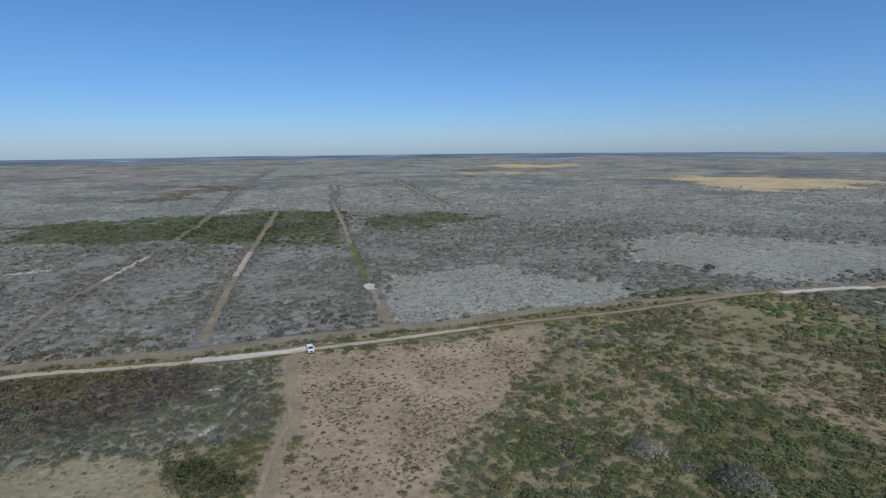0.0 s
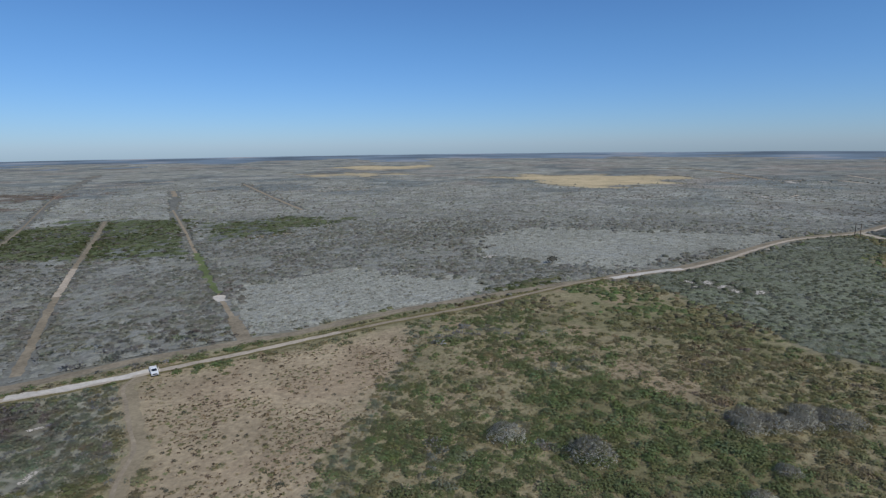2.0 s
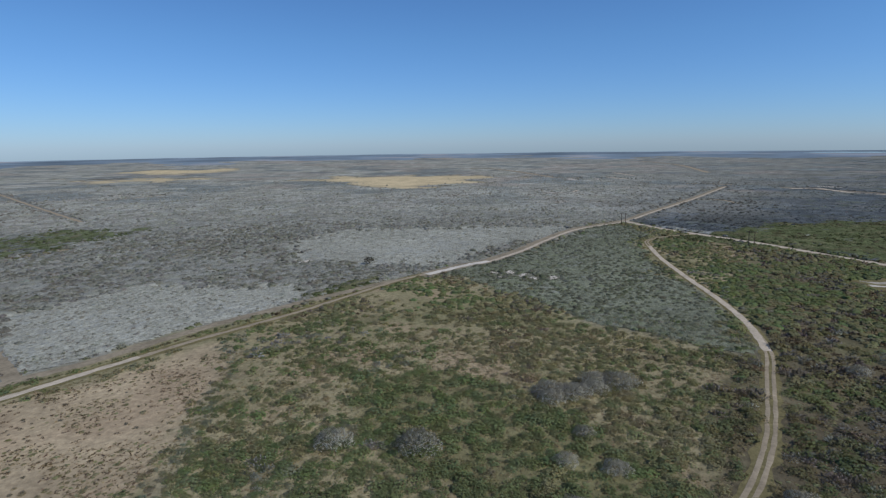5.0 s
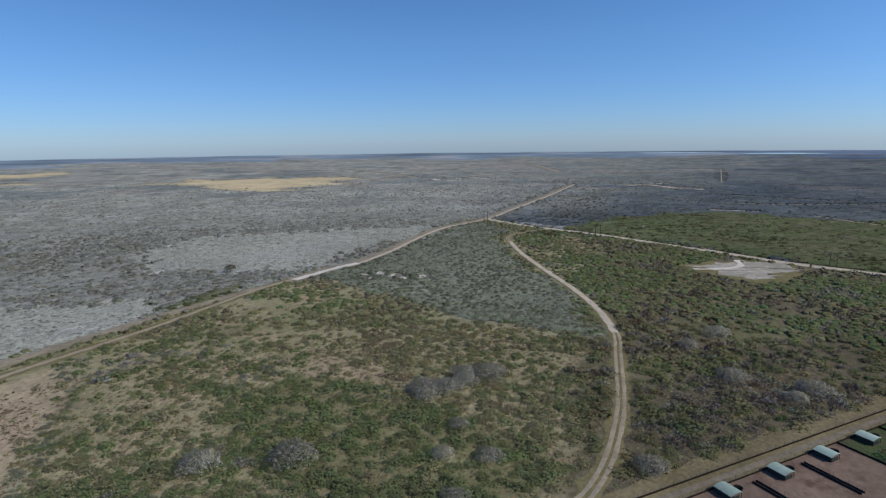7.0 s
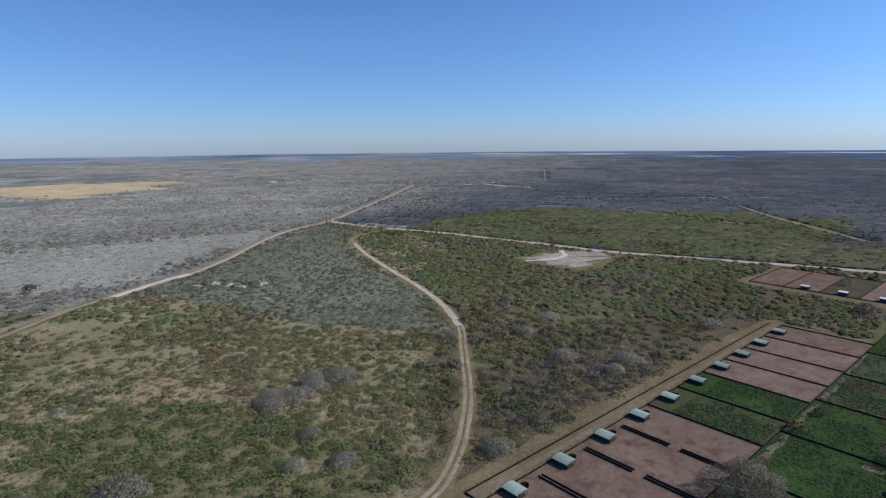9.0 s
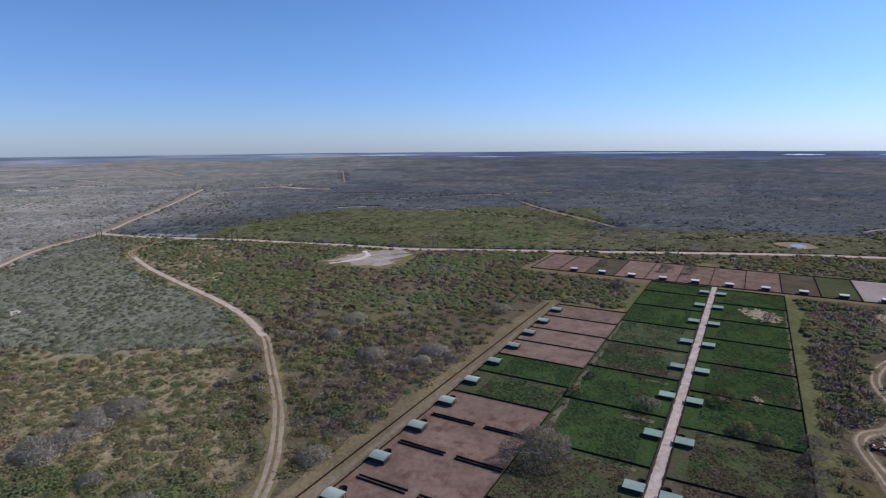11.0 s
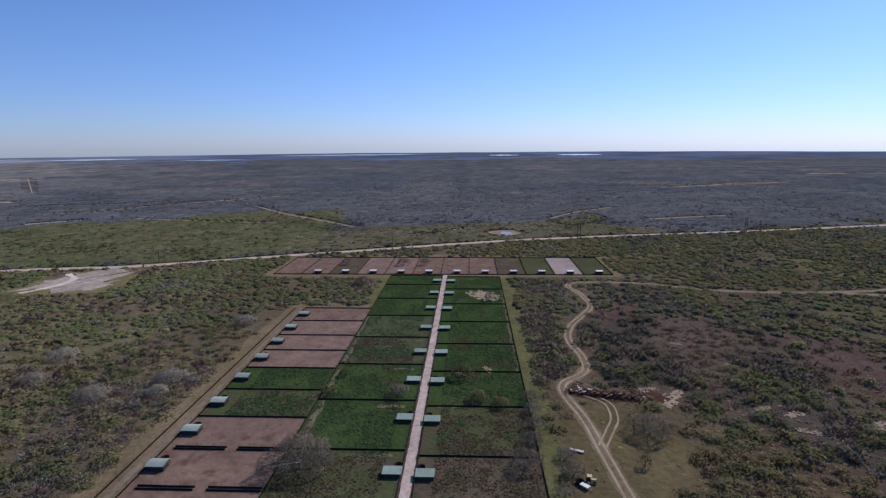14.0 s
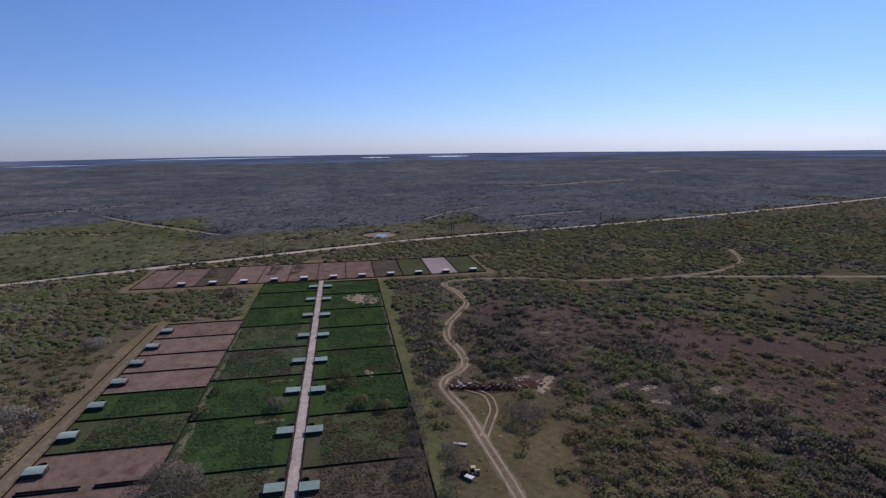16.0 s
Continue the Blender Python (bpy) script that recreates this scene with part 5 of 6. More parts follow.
def fence(a, b, cloth=0.45, tall=1.25, gap=3.0):
    """A run of fence from a to b: posts, dark shade cloth low down, wires above."""
    a, b = Vector((*a[:2], 0)), Vector((*b[:2], 0))
    d = b - a
    n = max(1, round(d.length / gap))
    ang = math.atan2(d.y, d.x)
    root = tagged(new("fence"), "wire fence with black shade cloth along its foot", "fence", group="pen fences")
    root.matrix_world = pose(a.x, a.y, 0, 0, 0, math.degrees(ang))
    L = d.length
    if tall not in POST_ME:
        bm = bmesh.new()
        rod(bm, (0, 0, 0), (0, 0, tall), 0.03, 0.025, 6)
        bm.normal_update()
        me = bpy.data.meshes.new("post")
        bm.to_mesh(me)
        bm.free()
        me.materials.append(M_POST)
        POST_ME[tall] = me
    for i in range(n):
        p = new("post", POST_ME[tall])
        p.parent = root
        p.location = (L * i / n, 0, 0)
    bm = bmesh.new()
    seg = max(2, n)
    prev = None
    for i in range(seg + 1):
        x = L * i / seg
        h = cloth * (1 + 0.10 * noise.noise((a.x + x * 0.6, a.y, 1)))
        y = 0.05 * noise.noise((a.x + x * 1.1, a.y, 4))
        vs = [bm.verts.new((x, y + o, z)) for o, z in ((-0.02, 0.02), (-0.02, h), (0.02, h), (0.02, 0.02))]
        if prev:
            for k in range(4):
                bm.faces.new((prev[k], prev[(k + 1) % 4], vs[(k + 1) % 4], vs[k]))
        prev = vs
    bmesh.ops.recalc_face_normals(bm, faces=bm.faces)
    part("shade_cloth", bm, M_CLOTH, root, "black shade cloth")
    bm = bmesh.new()
    for z in (cloth + 0.25, cloth + 0.5, tall - 0.05):
        rod(bm, (0, 0, z), (L, 0, z), 0.008, seg=3)
    part("wire", bm, M_WIRE, root)
    return root


def gaps(p, q, cuts):
    """Fence from p to q (pen frame) left open in the given shares."""
    s = 0.0
    for c0, c1 in list(cuts) + [(1.0, 1.0)]:
        f = lambda k: pen(p[0] + (q[0] - p[0]) * k, p[1] + (q[1] - p[1]) * k)
        if c0 - s > 0.02:
            fence(f(s), f(c0))
        s = c1


for i, u in enumerate(ROWS_N[1:]):
    fence(pen(u, 1.6), pen(u, HALF))
for u in ROWS_S[1:]:
    fence(pen(u, -HALF), pen(u, -1.6))
for i in range(9):
    fence(pen(ROWS_N[i], HALF), pen(ROWS_N[i + 1], HALF))
    fence(pen(ROWS_S[i], -HALF), pen(ROWS_S[i + 1], -HALF))
    fence(pen(ROWS_N[i] + 0.1, 1.5), pen(ROWS_N[i + 1], 1.5), cloth=0.4)
    fence(pen(ROWS_S[i] + 0.1, -1.5), pen(ROWS_S[i + 1], -1.5), cloth=0.4)
for i, u in enumerate(ROWS_B):
    if u in (-16, -1, 13.5):
        for o in (-0.5, 0.5):
            gaps((u + o, HALF + 0.5), (u + o, 53), [(0.42, 0.52), (0.97, 1.0)])
    else:
        fence(pen(u, HALF), pen(u, 54))
for i in range(10):
    fence(pen(ROWS_B[i], 54), pen(ROWS_B[i + 1], 54))
    fence(pen(ROWS_B[i], 58), pen(ROWS_B[i + 1], 58))
fence(pen(-31, 54), pen(-31, 58))
for v in COLS_F:
    fence(pen(180, v), pen(222.5, v))
for i in range(12):
    fence(pen(180, COLS_F[i + 1]), pen(180, COLS_F[i]))
    fence(pen(222.5, COLS_F[i + 1]), pen(222.5, COLS_F[i]))


# ---- sheds ----
def shed(m, length=3.9, depth=2.7, roof=M_ROOF, label="", low=1.0, high=1.25, domed=False):
    """An open shelter: ribbed sheet roof on posts, closed at the back."""
    root = tagged(new("shed"), label, "shed", group="pen sheds")
    bm = bmesh.new()
    nx, ny = 23, 6
    for side in (0, 1):
        grid = []
        for j in range(ny + 1):
            row = []
            for i in range(nx + 1):
                x = -length / 2 - 0.2 + (length + 0.4) * i / nx
                f = j / ny
                y = -depth / 2 - 0.25 + (depth + 0.5) * f
                z = low + (high - low) * f
                if domed:
                    z = low + (high - low) * math.sin(math.pi * (0.12 + 0.76 * f))
                z += (0.03 if i % 2 else 0) - side * 0.04
                row.append(bm.verts.new((x, y, z)))
            grid.append(row)
        for j in range(ny):
            for i in range(nx):
                q = (grid[j][i], grid[j][i + 1], grid[j + 1][i + 1], grid[j + 1][i])
                bm.faces.new(q if side == 0 else q[::-1])
    part("roof", bm, roof, root)
    for sx in (-1, 1):
        for sy in (-1, 1):
            bm = bmesh.new()
            top = (low if sy < 0 else high) - 0.05
            if domed:
                top = low + 0.15
            rod(bm, (sx * length / 2, sy * depth / 2, 0), (sx * length / 2, sy * depth / 2, top), 0.06, 0.06, 6)
            part("post", bm, M_POST, root)
    bm = bmesh.new()
    box(bm, 0, -depth / 2, low / 2, length - 0.12, 0.04, low - 0.12)
    part("back_wall", bm, M_WALL, root)
    for sx in (-1, 1):
        bm = bmesh.new()
        box(bm, sx * length / 2, -depth * 0.05, low / 2, 0.04, depth * 0.75, low - 0.12)
        part("side_wall", bm, M_WALL, root)
    for sy, z in ((-1, low - 0.1), (1, (low + 0.1 if domed else high - 0.1))):
        bm = bmesh.new()
        box(bm, 0, sy * depth / 2, z, length, 0.1, 0.12)
        part("beam", bm, M_POST, root)
    root.matrix_world = m
    return root


def tub(x, y):
    bm = bmesh.new()
    rings = [(0.0, 0.75), (0.55, 0.85), (0.6, 0.88), (0.6, 0.78), (0.12, 0.7)]
    prev = None
    for z, r in rings:
        vs = [bm.verts.new((r * math.cos(a * math.pi / 8), r * math.sin(a * math.pi / 8), z)) for a in range(16)]
        if prev:
            for k in range(16):
                bm.faces.new((prev[k], prev[(k + 1) % 16], vs[(k + 1) % 16], vs[k]))
        prev = vs
    bm.faces.new(prev)
    bmesh.ops.recalc_face_normals(bm, faces=bm.faces)
    ob = flush(bm, "water_tub", M_TUB, smooth=True)
    ob.location = (x, y, 0.06)
    return tagged(ob, "black rubber stock tub beside a shed", "water tub", group="stock tubs")


deg = math.degrees(PEN_TURN)
shed_n = None
for u in (5.0, 27.5, 49.7, 71.4, 95.1, 119.3, 142.5, 164.8):
    for uu, v in ((u, 3.2), (u - 0.7, -3.4)):
        p = pen(uu, v)
        if shed_n is None:
            shed_n = shed(pose(*p, 0, 0, deg - 90), 3.5, 2.1, label="open pen shelter with pale green sheet metal roof")
        else:
            copy_thing(shed_n, pose(*p, 0, 0, deg - 90))
        t = pen(uu + 2.9, v * 0.72)
        tub(t[0], t[1])
shed_b = None
for u in [r + 6.9 for r in ROWS_B[:-1]]:
    p = pen(u, 51.6)
    if shed_b is None:
        shed_b = shed(pose(*p, 0, 0, deg - 90), 3.5, 2.7, M_ROOFB, label="open pen shelter with an arched green sheet metal roof", low=1.0, high=1.6, domed=True)
    else:
        copy_thing(shed_b, pose(*p, 0, 0, deg - 90))
    t = pen(u + 3.0, 51.8)
    tub(t[0], t[1])
shed_f = None
for k in range(1, 12):
    p = pen(183.6, COLS_F[k] - 8.0)
    if shed_f is None:
        shed_f = shed(pose(*p, 0, 0, deg - 90), 3.2, 2.4, M_ROOFW, "small pen shelter with a curved white sheet roof", 1.2, 1.7, True)
    else:
        copy_thing(shed_f, pose(*p, 0, 0, deg - 90))
# ---- weeds in the green pens ----
def in_pens(n, areas):
    xs, ys = [], []
    for u0, u1, v0, v1, k in areas:
        m = int(n * (u1 - u0) * abs(v1 - v0) * k)
        u, v = rng.uniform(u0, u1, m), rng.uniform(min(v0, v1), max(v0, v1), m)
        keep = rng.random(m) < np.clip((fbm(u / 5 + u0, v / 5, 90) - 0.3) * 4, 0.1, 1)
        u, v = u[keep], v[keep]
        xs.append(PO.x + PU.x * u + PN.x * v)
        ys.append(PO.y + PU.y * u + PN.y * v)
    return np.concatenate(xs), np.concatenate(ys)


areas = [(ROWS_N[i] + 0.6, ROWS_N[i + 1] - 0.6, 5, HALF - 0.6, 1.0 if i < 5 else 0.6) for i in range(9)]
areas += [(ROWS_S[i] + 0.6, ROWS_S[i + 1] - 0.6, -HALF + 0.6, -5, 1.0 if i < 5 else 0.6) for i in range(9)]
areas += [(ROWS_B[i] + 0.6, ROWS_B[i + 1] - 0.6, HALF + 1, 48, 1.2) for i in (4, 5)]
wx, wy = in_pens(9.0, areas)
wu, wv = pen_uv(wx, wy)
dry = (fbm(wu / 9, wv / 9, 33) > 0.62) | ((wu < 34) & (wv < 0) & (fbm(wu / 7, wv / 7, 35) > 0.36)) | (wu < 12)
dry |= rng.random(len(wx)) < 0.05
wk = np.where(dry, np.where(rng.random(len(wx)) < 0.85, KNAMES.index("dryweed"), KNAMES.index("brown")), KNAMES.index("weed"))
grow("pen_weeds", wx, wy, wk, rng.uniform(0.3, 0.85, len(wx)), 4, "leafy green weeds covering the pens", tall=0.46, leafy=0.28, spread=0.28, up=1.1)


# ---- single trees ----
M_TWIG = material("pale_bark", (0.25, 0.235, 0.21), n1=6.0, n2=1.0)


def tree(x, y, width, height, kind, label, leaves=320, trunk=0.35):
    """A spreading tree: tapered trunk, forked limbs, and a gappy crown."""
    root = tagged(new("tree"), label, "tree")
    bm = bmesh.new()
    fork = Vector((0, 0, height * trunk))
    rod(bm, (0, 0, -0.05), fork, 0.035 * height + 0.03, 0.028 * height + 0.02, 8)
    part("trunk", bm, M_TWIG if kind in ("silver", "mauve") else M_BARK, root)
    for k in range(6):
        a = k * 1.047 + random.uniform(-0.35, 0.35)
        mid = fork + Vector((math.cos(a) * width * 0.2, math.sin(a) * width * 0.2, height * random.uniform(0.14, 0.26)))
        bm = bmesh.new()
        rod(bm, fork, mid, 0.02 * height, 0.013 * height, 6)
        for b in (-0.45, 0.1, 0.5):
            tip = mid + Vector((math.cos(a + b) * width * 0.2, math.sin(a + b) * width * 0.2, height * random.uniform(0.05, 0.25)))
            rod(bm, mid, tip, 0.012 * height, 0.005 * height, 5)
            for c in range(3):
                out = tip + Vector((math.cos(a + b + c - 1) * width * 0.13, math.sin(a + b + c - 1) * width * 0.13, height * random.uniform(-0.02, 0.16)))
                rod(bm, tip, out, 0.005 * height, 0.002 * height, 3)
        part("limb", bm, M_TWIG if kind in ("silver", "mauve") else M_BARK, root)
    g = rng
    twig = kind in TWIGGY
    ang, f = g.uniform(0, 2 * math.pi, leaves), np.sqrt(g.random(leaves))
    lump = 1 + 0.16 * np.sin(ang * 3 + f * 5) + 0.12 * np.sin(ang * 7 - f * 9)
    rad = width / 2 * f * lump
    z = height * (0.3 + 0.7 * np.sqrt(np.clip(1 - f * f, 0, 1))) * (1 - 0.55 * g.random(leaves) ** 2) * (0.85 + 0.15 * lump)
    c = np.stack([rad * np.cos(ang), rad * np.sin(ang), z], 1)
    d = c / (width / 2, width / 2, height * 0.8) + g.normal(0, 0.4, (leaves, 3))
    d /= np.linalg.norm(d, axis=1)[:, None] + 1e-9
    t1 = d + g.normal(0, 0.6, (leaves, 3)) + (0, 0, 0.3)
    t1 /= np.linalg.norm(t1, axis=1)[:, None]
    t2 = np.cross(t1, g.normal(0, 1, (leaves, 3)))
    t2 /= np.linalg.norm(t2, axis=1)[:, None] + 1e-9
    size = width / math.sqrt(leaves) * (1.2 if twig else 1.5)
    l1, l2 = (size * 1.9, size * 0.46) if twig else (size, size * 0.8)
    s = g.uniform(0.6, 1.4, (leaves, 1))
    tri = np.stack([c - t1 * l1 * s * 0.5 - t2 * l2 * s * 0.5, c - t1 * l1 * s * 0.5 + t2 * l2 * s * 0.5, c + t1 * l1 * s * 0.6], 1)
    col = np.array(KINDS[kind]) * (1.42 if kind == "silver" else 1.05 if kind == "mauve" else 1.0) * g.uniform(0.8, 1.2, (leaves, 1))
    me = cloud_mesh("crown", tri, col, lean_of((tri - (0, 0, 0.1 * height)) / (width, width, height * 1.4)))
    me.materials[0] = M_LEAF_OB
    new("crown", me).parent = root
    root.matrix_world = pose(x, y, 0, 0, 0, random.uniform(0, 360))
    return root


BARE = "leafless silver grey mesquite tree in brush"
for x, y, w in ((44, 109, 5.5), (58, 96.5, 6.5), (101, 100, 5.5), (105, 95, 5.5), (111, 94, 5), (119, 92, 6.5), (98, 96, 5), (115, 97, 5.5), (161, 40, 5.5), (104, 39, 4.5), (179, 58, 4.5), (197, 54.5, 5.5), (165, 21, 6), (158, 24, 4), (213, 1, 5.5), (86, 66, 3.8), (80, 74, 3.5), (92, 80, 3.2), (70, 62, 4)):
    tree(x, y, w * 1.55, w * 0.6, "silver", BARE, 2600, 0.18)
tree(109, -8.0, 14, 6.0, "mauve", "large leafless grey tree between two pens", 6500, 0.2)
tree(92.5, -51, 7, 4, "mauve", "leafless grey tree at a pen corner", 2200, 0.2)
tree(134, -36, 5.5, 3.2, "mauve", "leafless tree in a green pen", 360, 0.25)
tree(139, -55.5, 6.2, 4.0, "deepgreen", "dense dark olive tree in a green pen", 2400, 0.25)
tree(124, -54, 5.0, 2.8, "olive", "low olive bush tree in a green pen", 1100, 0.2)
tree(119, -58, 4.5, 2.6, "olive", "low olive bush tree in a green pen", 1100, 0.2)
tree(152, -24.5, 3, 1.8, "dark", "small dark bush in a green pen", 150, 0.2)
tree(142, -19, 4, 2.4, "olive", "olive bush at a pen fence", 220, 0.2)
tree(209, -96, 4.5, 3.2, "mauve", "leafless tree in a sandy pen", 300, 0.3)
tree(255, -52, 8, 4.2, "mauve", "leafless tree beyond the pens", 420, 0.2)
tree(290, -82, 7, 4.0, "mauve", "leafless tree in a far pen", 380, 0.25)
tree(286, -93, 6, 4.2, "mauve", "leafless tree in a far pen", 380, 0.25)
tree(303, -53, 5, 3.5, "mauve", "leafless tree in a far pen", 300, 0.25)
tree(94.5, -83.5, 10.5, 4.5, "mauve", "wide leafless grey tree in a mown yard", 5500, 0.2)
tree(84.5, -74, 2.8, 2.6, "olive", "small lone olive tree in a mown yard", 220, 0.4)
tree(-47, 99.5, 9.5, 5.5, "green", "dense dark green tree at a clearing", 2400, 0.3)
tree(-41, 97, 7.5, 4.5, "green", "dense dark green tree at a clearing", 1800, 0.3)
tree(-52, 102, 6.5, 4.2, "green", "dense dark green tree at a clearing", 1500, 0.3)
tree(138, 277, 6, 4.5, "dark", "dark evergreen tree in pale scrub", 300, 0.3)
tree(202, -209, 8, 4.5, "mauve", "leafless tree beside a track", 400, 0.2)
for x, y, w in ((85, -62, 6), (91, -64, 5), (98, -60, 6), (104, -64, 6), (111, -67, 5.5), (117, -70, 6), (80, -57, 5)):
    tree(x + 1.6, y + 3.5, w * 0.88, w * 0.5, "mauve", "leafless grey tree in a row beside the pens", 1700, 0.25)

# sandy floor in two pens
for u, v, sl, sw, sd in ((139, -18, 20, 12, 71), (140, -19, 14, 9, 75), (141, -22, 11, 6, 74), (55.5, -9.5, 2.6, 1.8, 72), (58.8, -17.5, 5, 2.2, 73)):
    x, y, _ = pen(u, v)
    bare_spot(x, y, sl, sw, deg, sd)

# ---- pickup ----
M_WHITE = material("white_paint", (0.80, 0.80, 0.78), rough=0.5, n1=2.0, a1=0.04, a2=0.0, spec=0.25)
M_GLASS = material("dark_glass", (0.02, 0.025, 0.03), rough=0.06, a1=0.0, a2=0.0, spec=0.6)
M_RUBBER = material("tyre_rubber", (0.02, 0.02, 0.02), rough=0.85, n1=6, a1=0.2, a2=0.0)
M_STEEL = material("galvanised_steel", (0.45, 0.45, 0.45), rough=0.4, metal=0.8, n1=3, a1=0.15, a2=0.0)
M_YELLOW = material("yellow_paint", (0.60, 0.52, 0.33), rough=0.45, n1=2, a1=0.15, a2=0.0)
M_RED_LAMP = material("red_lamp", (0.35, 0.02, 0.02), rough=0.2, a1=0.0, a2=0.0)
M_WOOD = material("weathered_wood", (0.17, 0.12, 0.085), n1=2.0, n2=0.4, a1=0.3, a2=0.2, bump=0.02, vary=0.3)
M_RUST = material("rusty_scrap", (0.075, 0.045, 0.033), rough=0.8, n1=2.0, n2=0.4, a1=0.3, a2=0.2, vary=0.3)


def wheel(parent, x, y, r, w, rim_mat):
    bm = bmesh.new()
    m = Matrix.Translation((x, y, r)) @ Matrix.Rotation(math.pi / 2, 4, "X")
    bmesh.ops.create_cone(bm, cap_ends=True, segments=20, radius1=r, radius2=r, depth=w, matrix=m)
    tyre = part("wheel", bm, M_RUBBER, parent)
    bm = bmesh.new()
    m = Matrix.Translation((x, y, r)) @ Matrix.Rotation(math.pi / 2, 4, "X")
    bmesh.ops.create_cone(bm, cap_ends=True, segments=14, radius1=r * 0.58, radius2=r * 0.58, depth=w + 0.03, matrix=m)
    part("rim", bm, rim_mat, tyre)


def profile(bm, pts, y0, y1):
    """A body drawn as a side outline of (x, z) between two widths."""
    a = [bm.verts.new((x, y0, z)) for x, z in pts]
    b = [bm.verts.new((x, y1, z)) for x, z in pts]
    bm.faces.new(a)
    bm.faces.new(b[::-1])
    for i in range(len(pts)):
        k = (i + 1) % len(pts)
        bm.faces.new((a[i], b[i], b[k], a[k]))
    bmesh.ops.recalc_face_normals(bm, faces=bm.faces)
    bmesh.ops.bevel(bm, geom=list(bm.edges), offset=0.04, segments=2, affect="EDGES")


def pickup(m):
    root = tagged(new("pickup_truck"), "white crew cab pickup parked beside a caliche road", "pickup")
    bm = bmesh.new()
    profile(bm, [(-2.85, 0.45), (2.75, 0.45), (2.85, 0.7), (2.8, 1.05), (1.35, 1.15), (-0.7, 1.15), (-2.85, 1.12)], -0.97, 0.97)
    part("body", bm, M_WHITE, root)
    bm = bmesh.new()
    profile(bm, [(1.35, 1.12), (0.65, 1.80), (0.3, 1.88), (-0.75, 1.88), (-1.0, 1.80), (-1.15, 1.12)], -0.86, 0.86)
    part("cab", bm, M_WHITE, root)
    bm = bmesh.new()
    box(bm, -2.0, 0, 1.135, 1.55, 1.6, 0.03)
    part("bed_floor", bm, M_RUBBER, root, "black lined load bed")
    for s in (-1, 1):
        bm = bmesh.new()
        box(bm, -1.98, s * 0.9, 1.26, 1.75, 0.12, 0.28, bevel=0.03)
        part("bed_side", bm, M_WHITE, root)
    bm = bmesh.new()
    box(bm, -2.8, 0, 1.26, 0.1, 1.7, 0.28, bevel=0.03)
    part("tailgate", bm, M_WHITE, root)
    bm = bmesh.new()
    q = [bm.verts.new(p) for p in ((1.30, -0.76, 1.20), (1.30, 0.76, 1.20), (0.72, 0.68, 1.77), (0.72, -0.68, 1.77))]
    bmesh.ops.translate(bm, verts=q, vec=(0.035, 0, 0.03))
    bm.faces.new(q)
    part("windscreen", bm, M_GLASS, root)
    bm = bmesh.new()
    q = [bm.verts.new(p) for p in ((-1.19, 0.72, 1.25), (-1.19, -0.72, 1.25), (-1.06, -0.64, 1.74), (-1.06, 0.64, 1.74))]
    bm.faces.new(q)
    part("rear_window", bm, M_GLASS, root)
    for s in (-1, 1):
        for x0, x1, t0, t1 in ((0.1, 1.0, 0.1, 0.6), (-0.85, 0.0, -0.8, 0.0)):
            bm = bmesh.new()
            q = [bm.verts.new(p) for p in ((x0, s * 0.875, 1.28), (x1, s * 0.875, 1.28), (t1, s * 0.875, 1.72), (t0, s * 0.875, 1.72))]
            bm.faces.new(q)
            part("side_window", bm, M_GLASS, root)
        bm = bmesh.new()
        box(bm, 0.95, s * 1.08, 1.28, 0.12, 0.2, 0.2, bevel=0.03)
        part("mirror", bm, M_RUBBER, root)
        bm = bmesh.new()
        box(bm, 2.84, s * 0.74, 0.92, 0.06, 0.36, 0.2, bevel=0.02)
        part("headlight", bm, M_STEEL, root)
        bm = bmesh.new()
        box(bm, -2.87, s * 0.86, 1.0, 0.05, 0.14, 0.34, bevel=0.02)
        part("tail_light", bm, M_RED_LAMP, root)
        for x in (-1.75, 1.85):
            wheel(root, x, s * 0.86, 0.4, 0.26, M_STEEL)
    bm = bmesh.new()
    box(bm, 2.86, 0, 0.85, 0.05, 1.05, 0.34, bevel=0.02)
    part("grille", bm, M_RUBBER, root)
    for x in (2.92, -2.92):
        bm = bmesh.new()
        box(bm, x, 0, 0.56, 0.16, 1.86, 0.22, bevel=0.04)
        part("bumper", bm, M_STEEL, root)
    root.matrix_world = m
    return root


pickup(pose(-41, 173.5, 0.06, 0, 0, -72))


# ---- power poles ----
def power_pole(x, y, tall, twin, turn):
    root = tagged(new("power_pole"), "tall weathered wooden power pole beside the road", "power pole", group="power poles")
    for s in ((-1.6, 1.6) if twin else (0,)):
        bm = bmesh.new()
        rod(bm, (0, s, -0.1), (0, s, tall), 0.24, 0.16, 8)
        part("pole", bm, M_WOOD, root)
    bm = bmesh.new()
    box(bm, 0, 0, tall - 0.8, 0.16, 6.4 if twin else 3.0, 0.22)
    part("crossarm", bm, M_WOOD, root)
    if twin:
        for a, b in ((-1.6, 1.6), (1.6, -1.6)):
            bm = bmesh.new()
            rod(bm, (0.1, a, tall * 0.45), (0.1, b, tall * 0.75), 0.08, 0.08, 5)
            part("brace", bm, M_WOOD, root)
    for s in ((-2.9, 0, 2.9) if twin else (-1.3, 0.4, 1.3)):
        bm = bmesh.new()
        rod(bm, (0, s, tall - 0.72), (0, s, tall - 0.35), 0.09, 0.06, 6)
        part("insulator", bm, M_STEEL, root)
    root.matrix_world = pose(x, y, 0, 0, 0, turn)


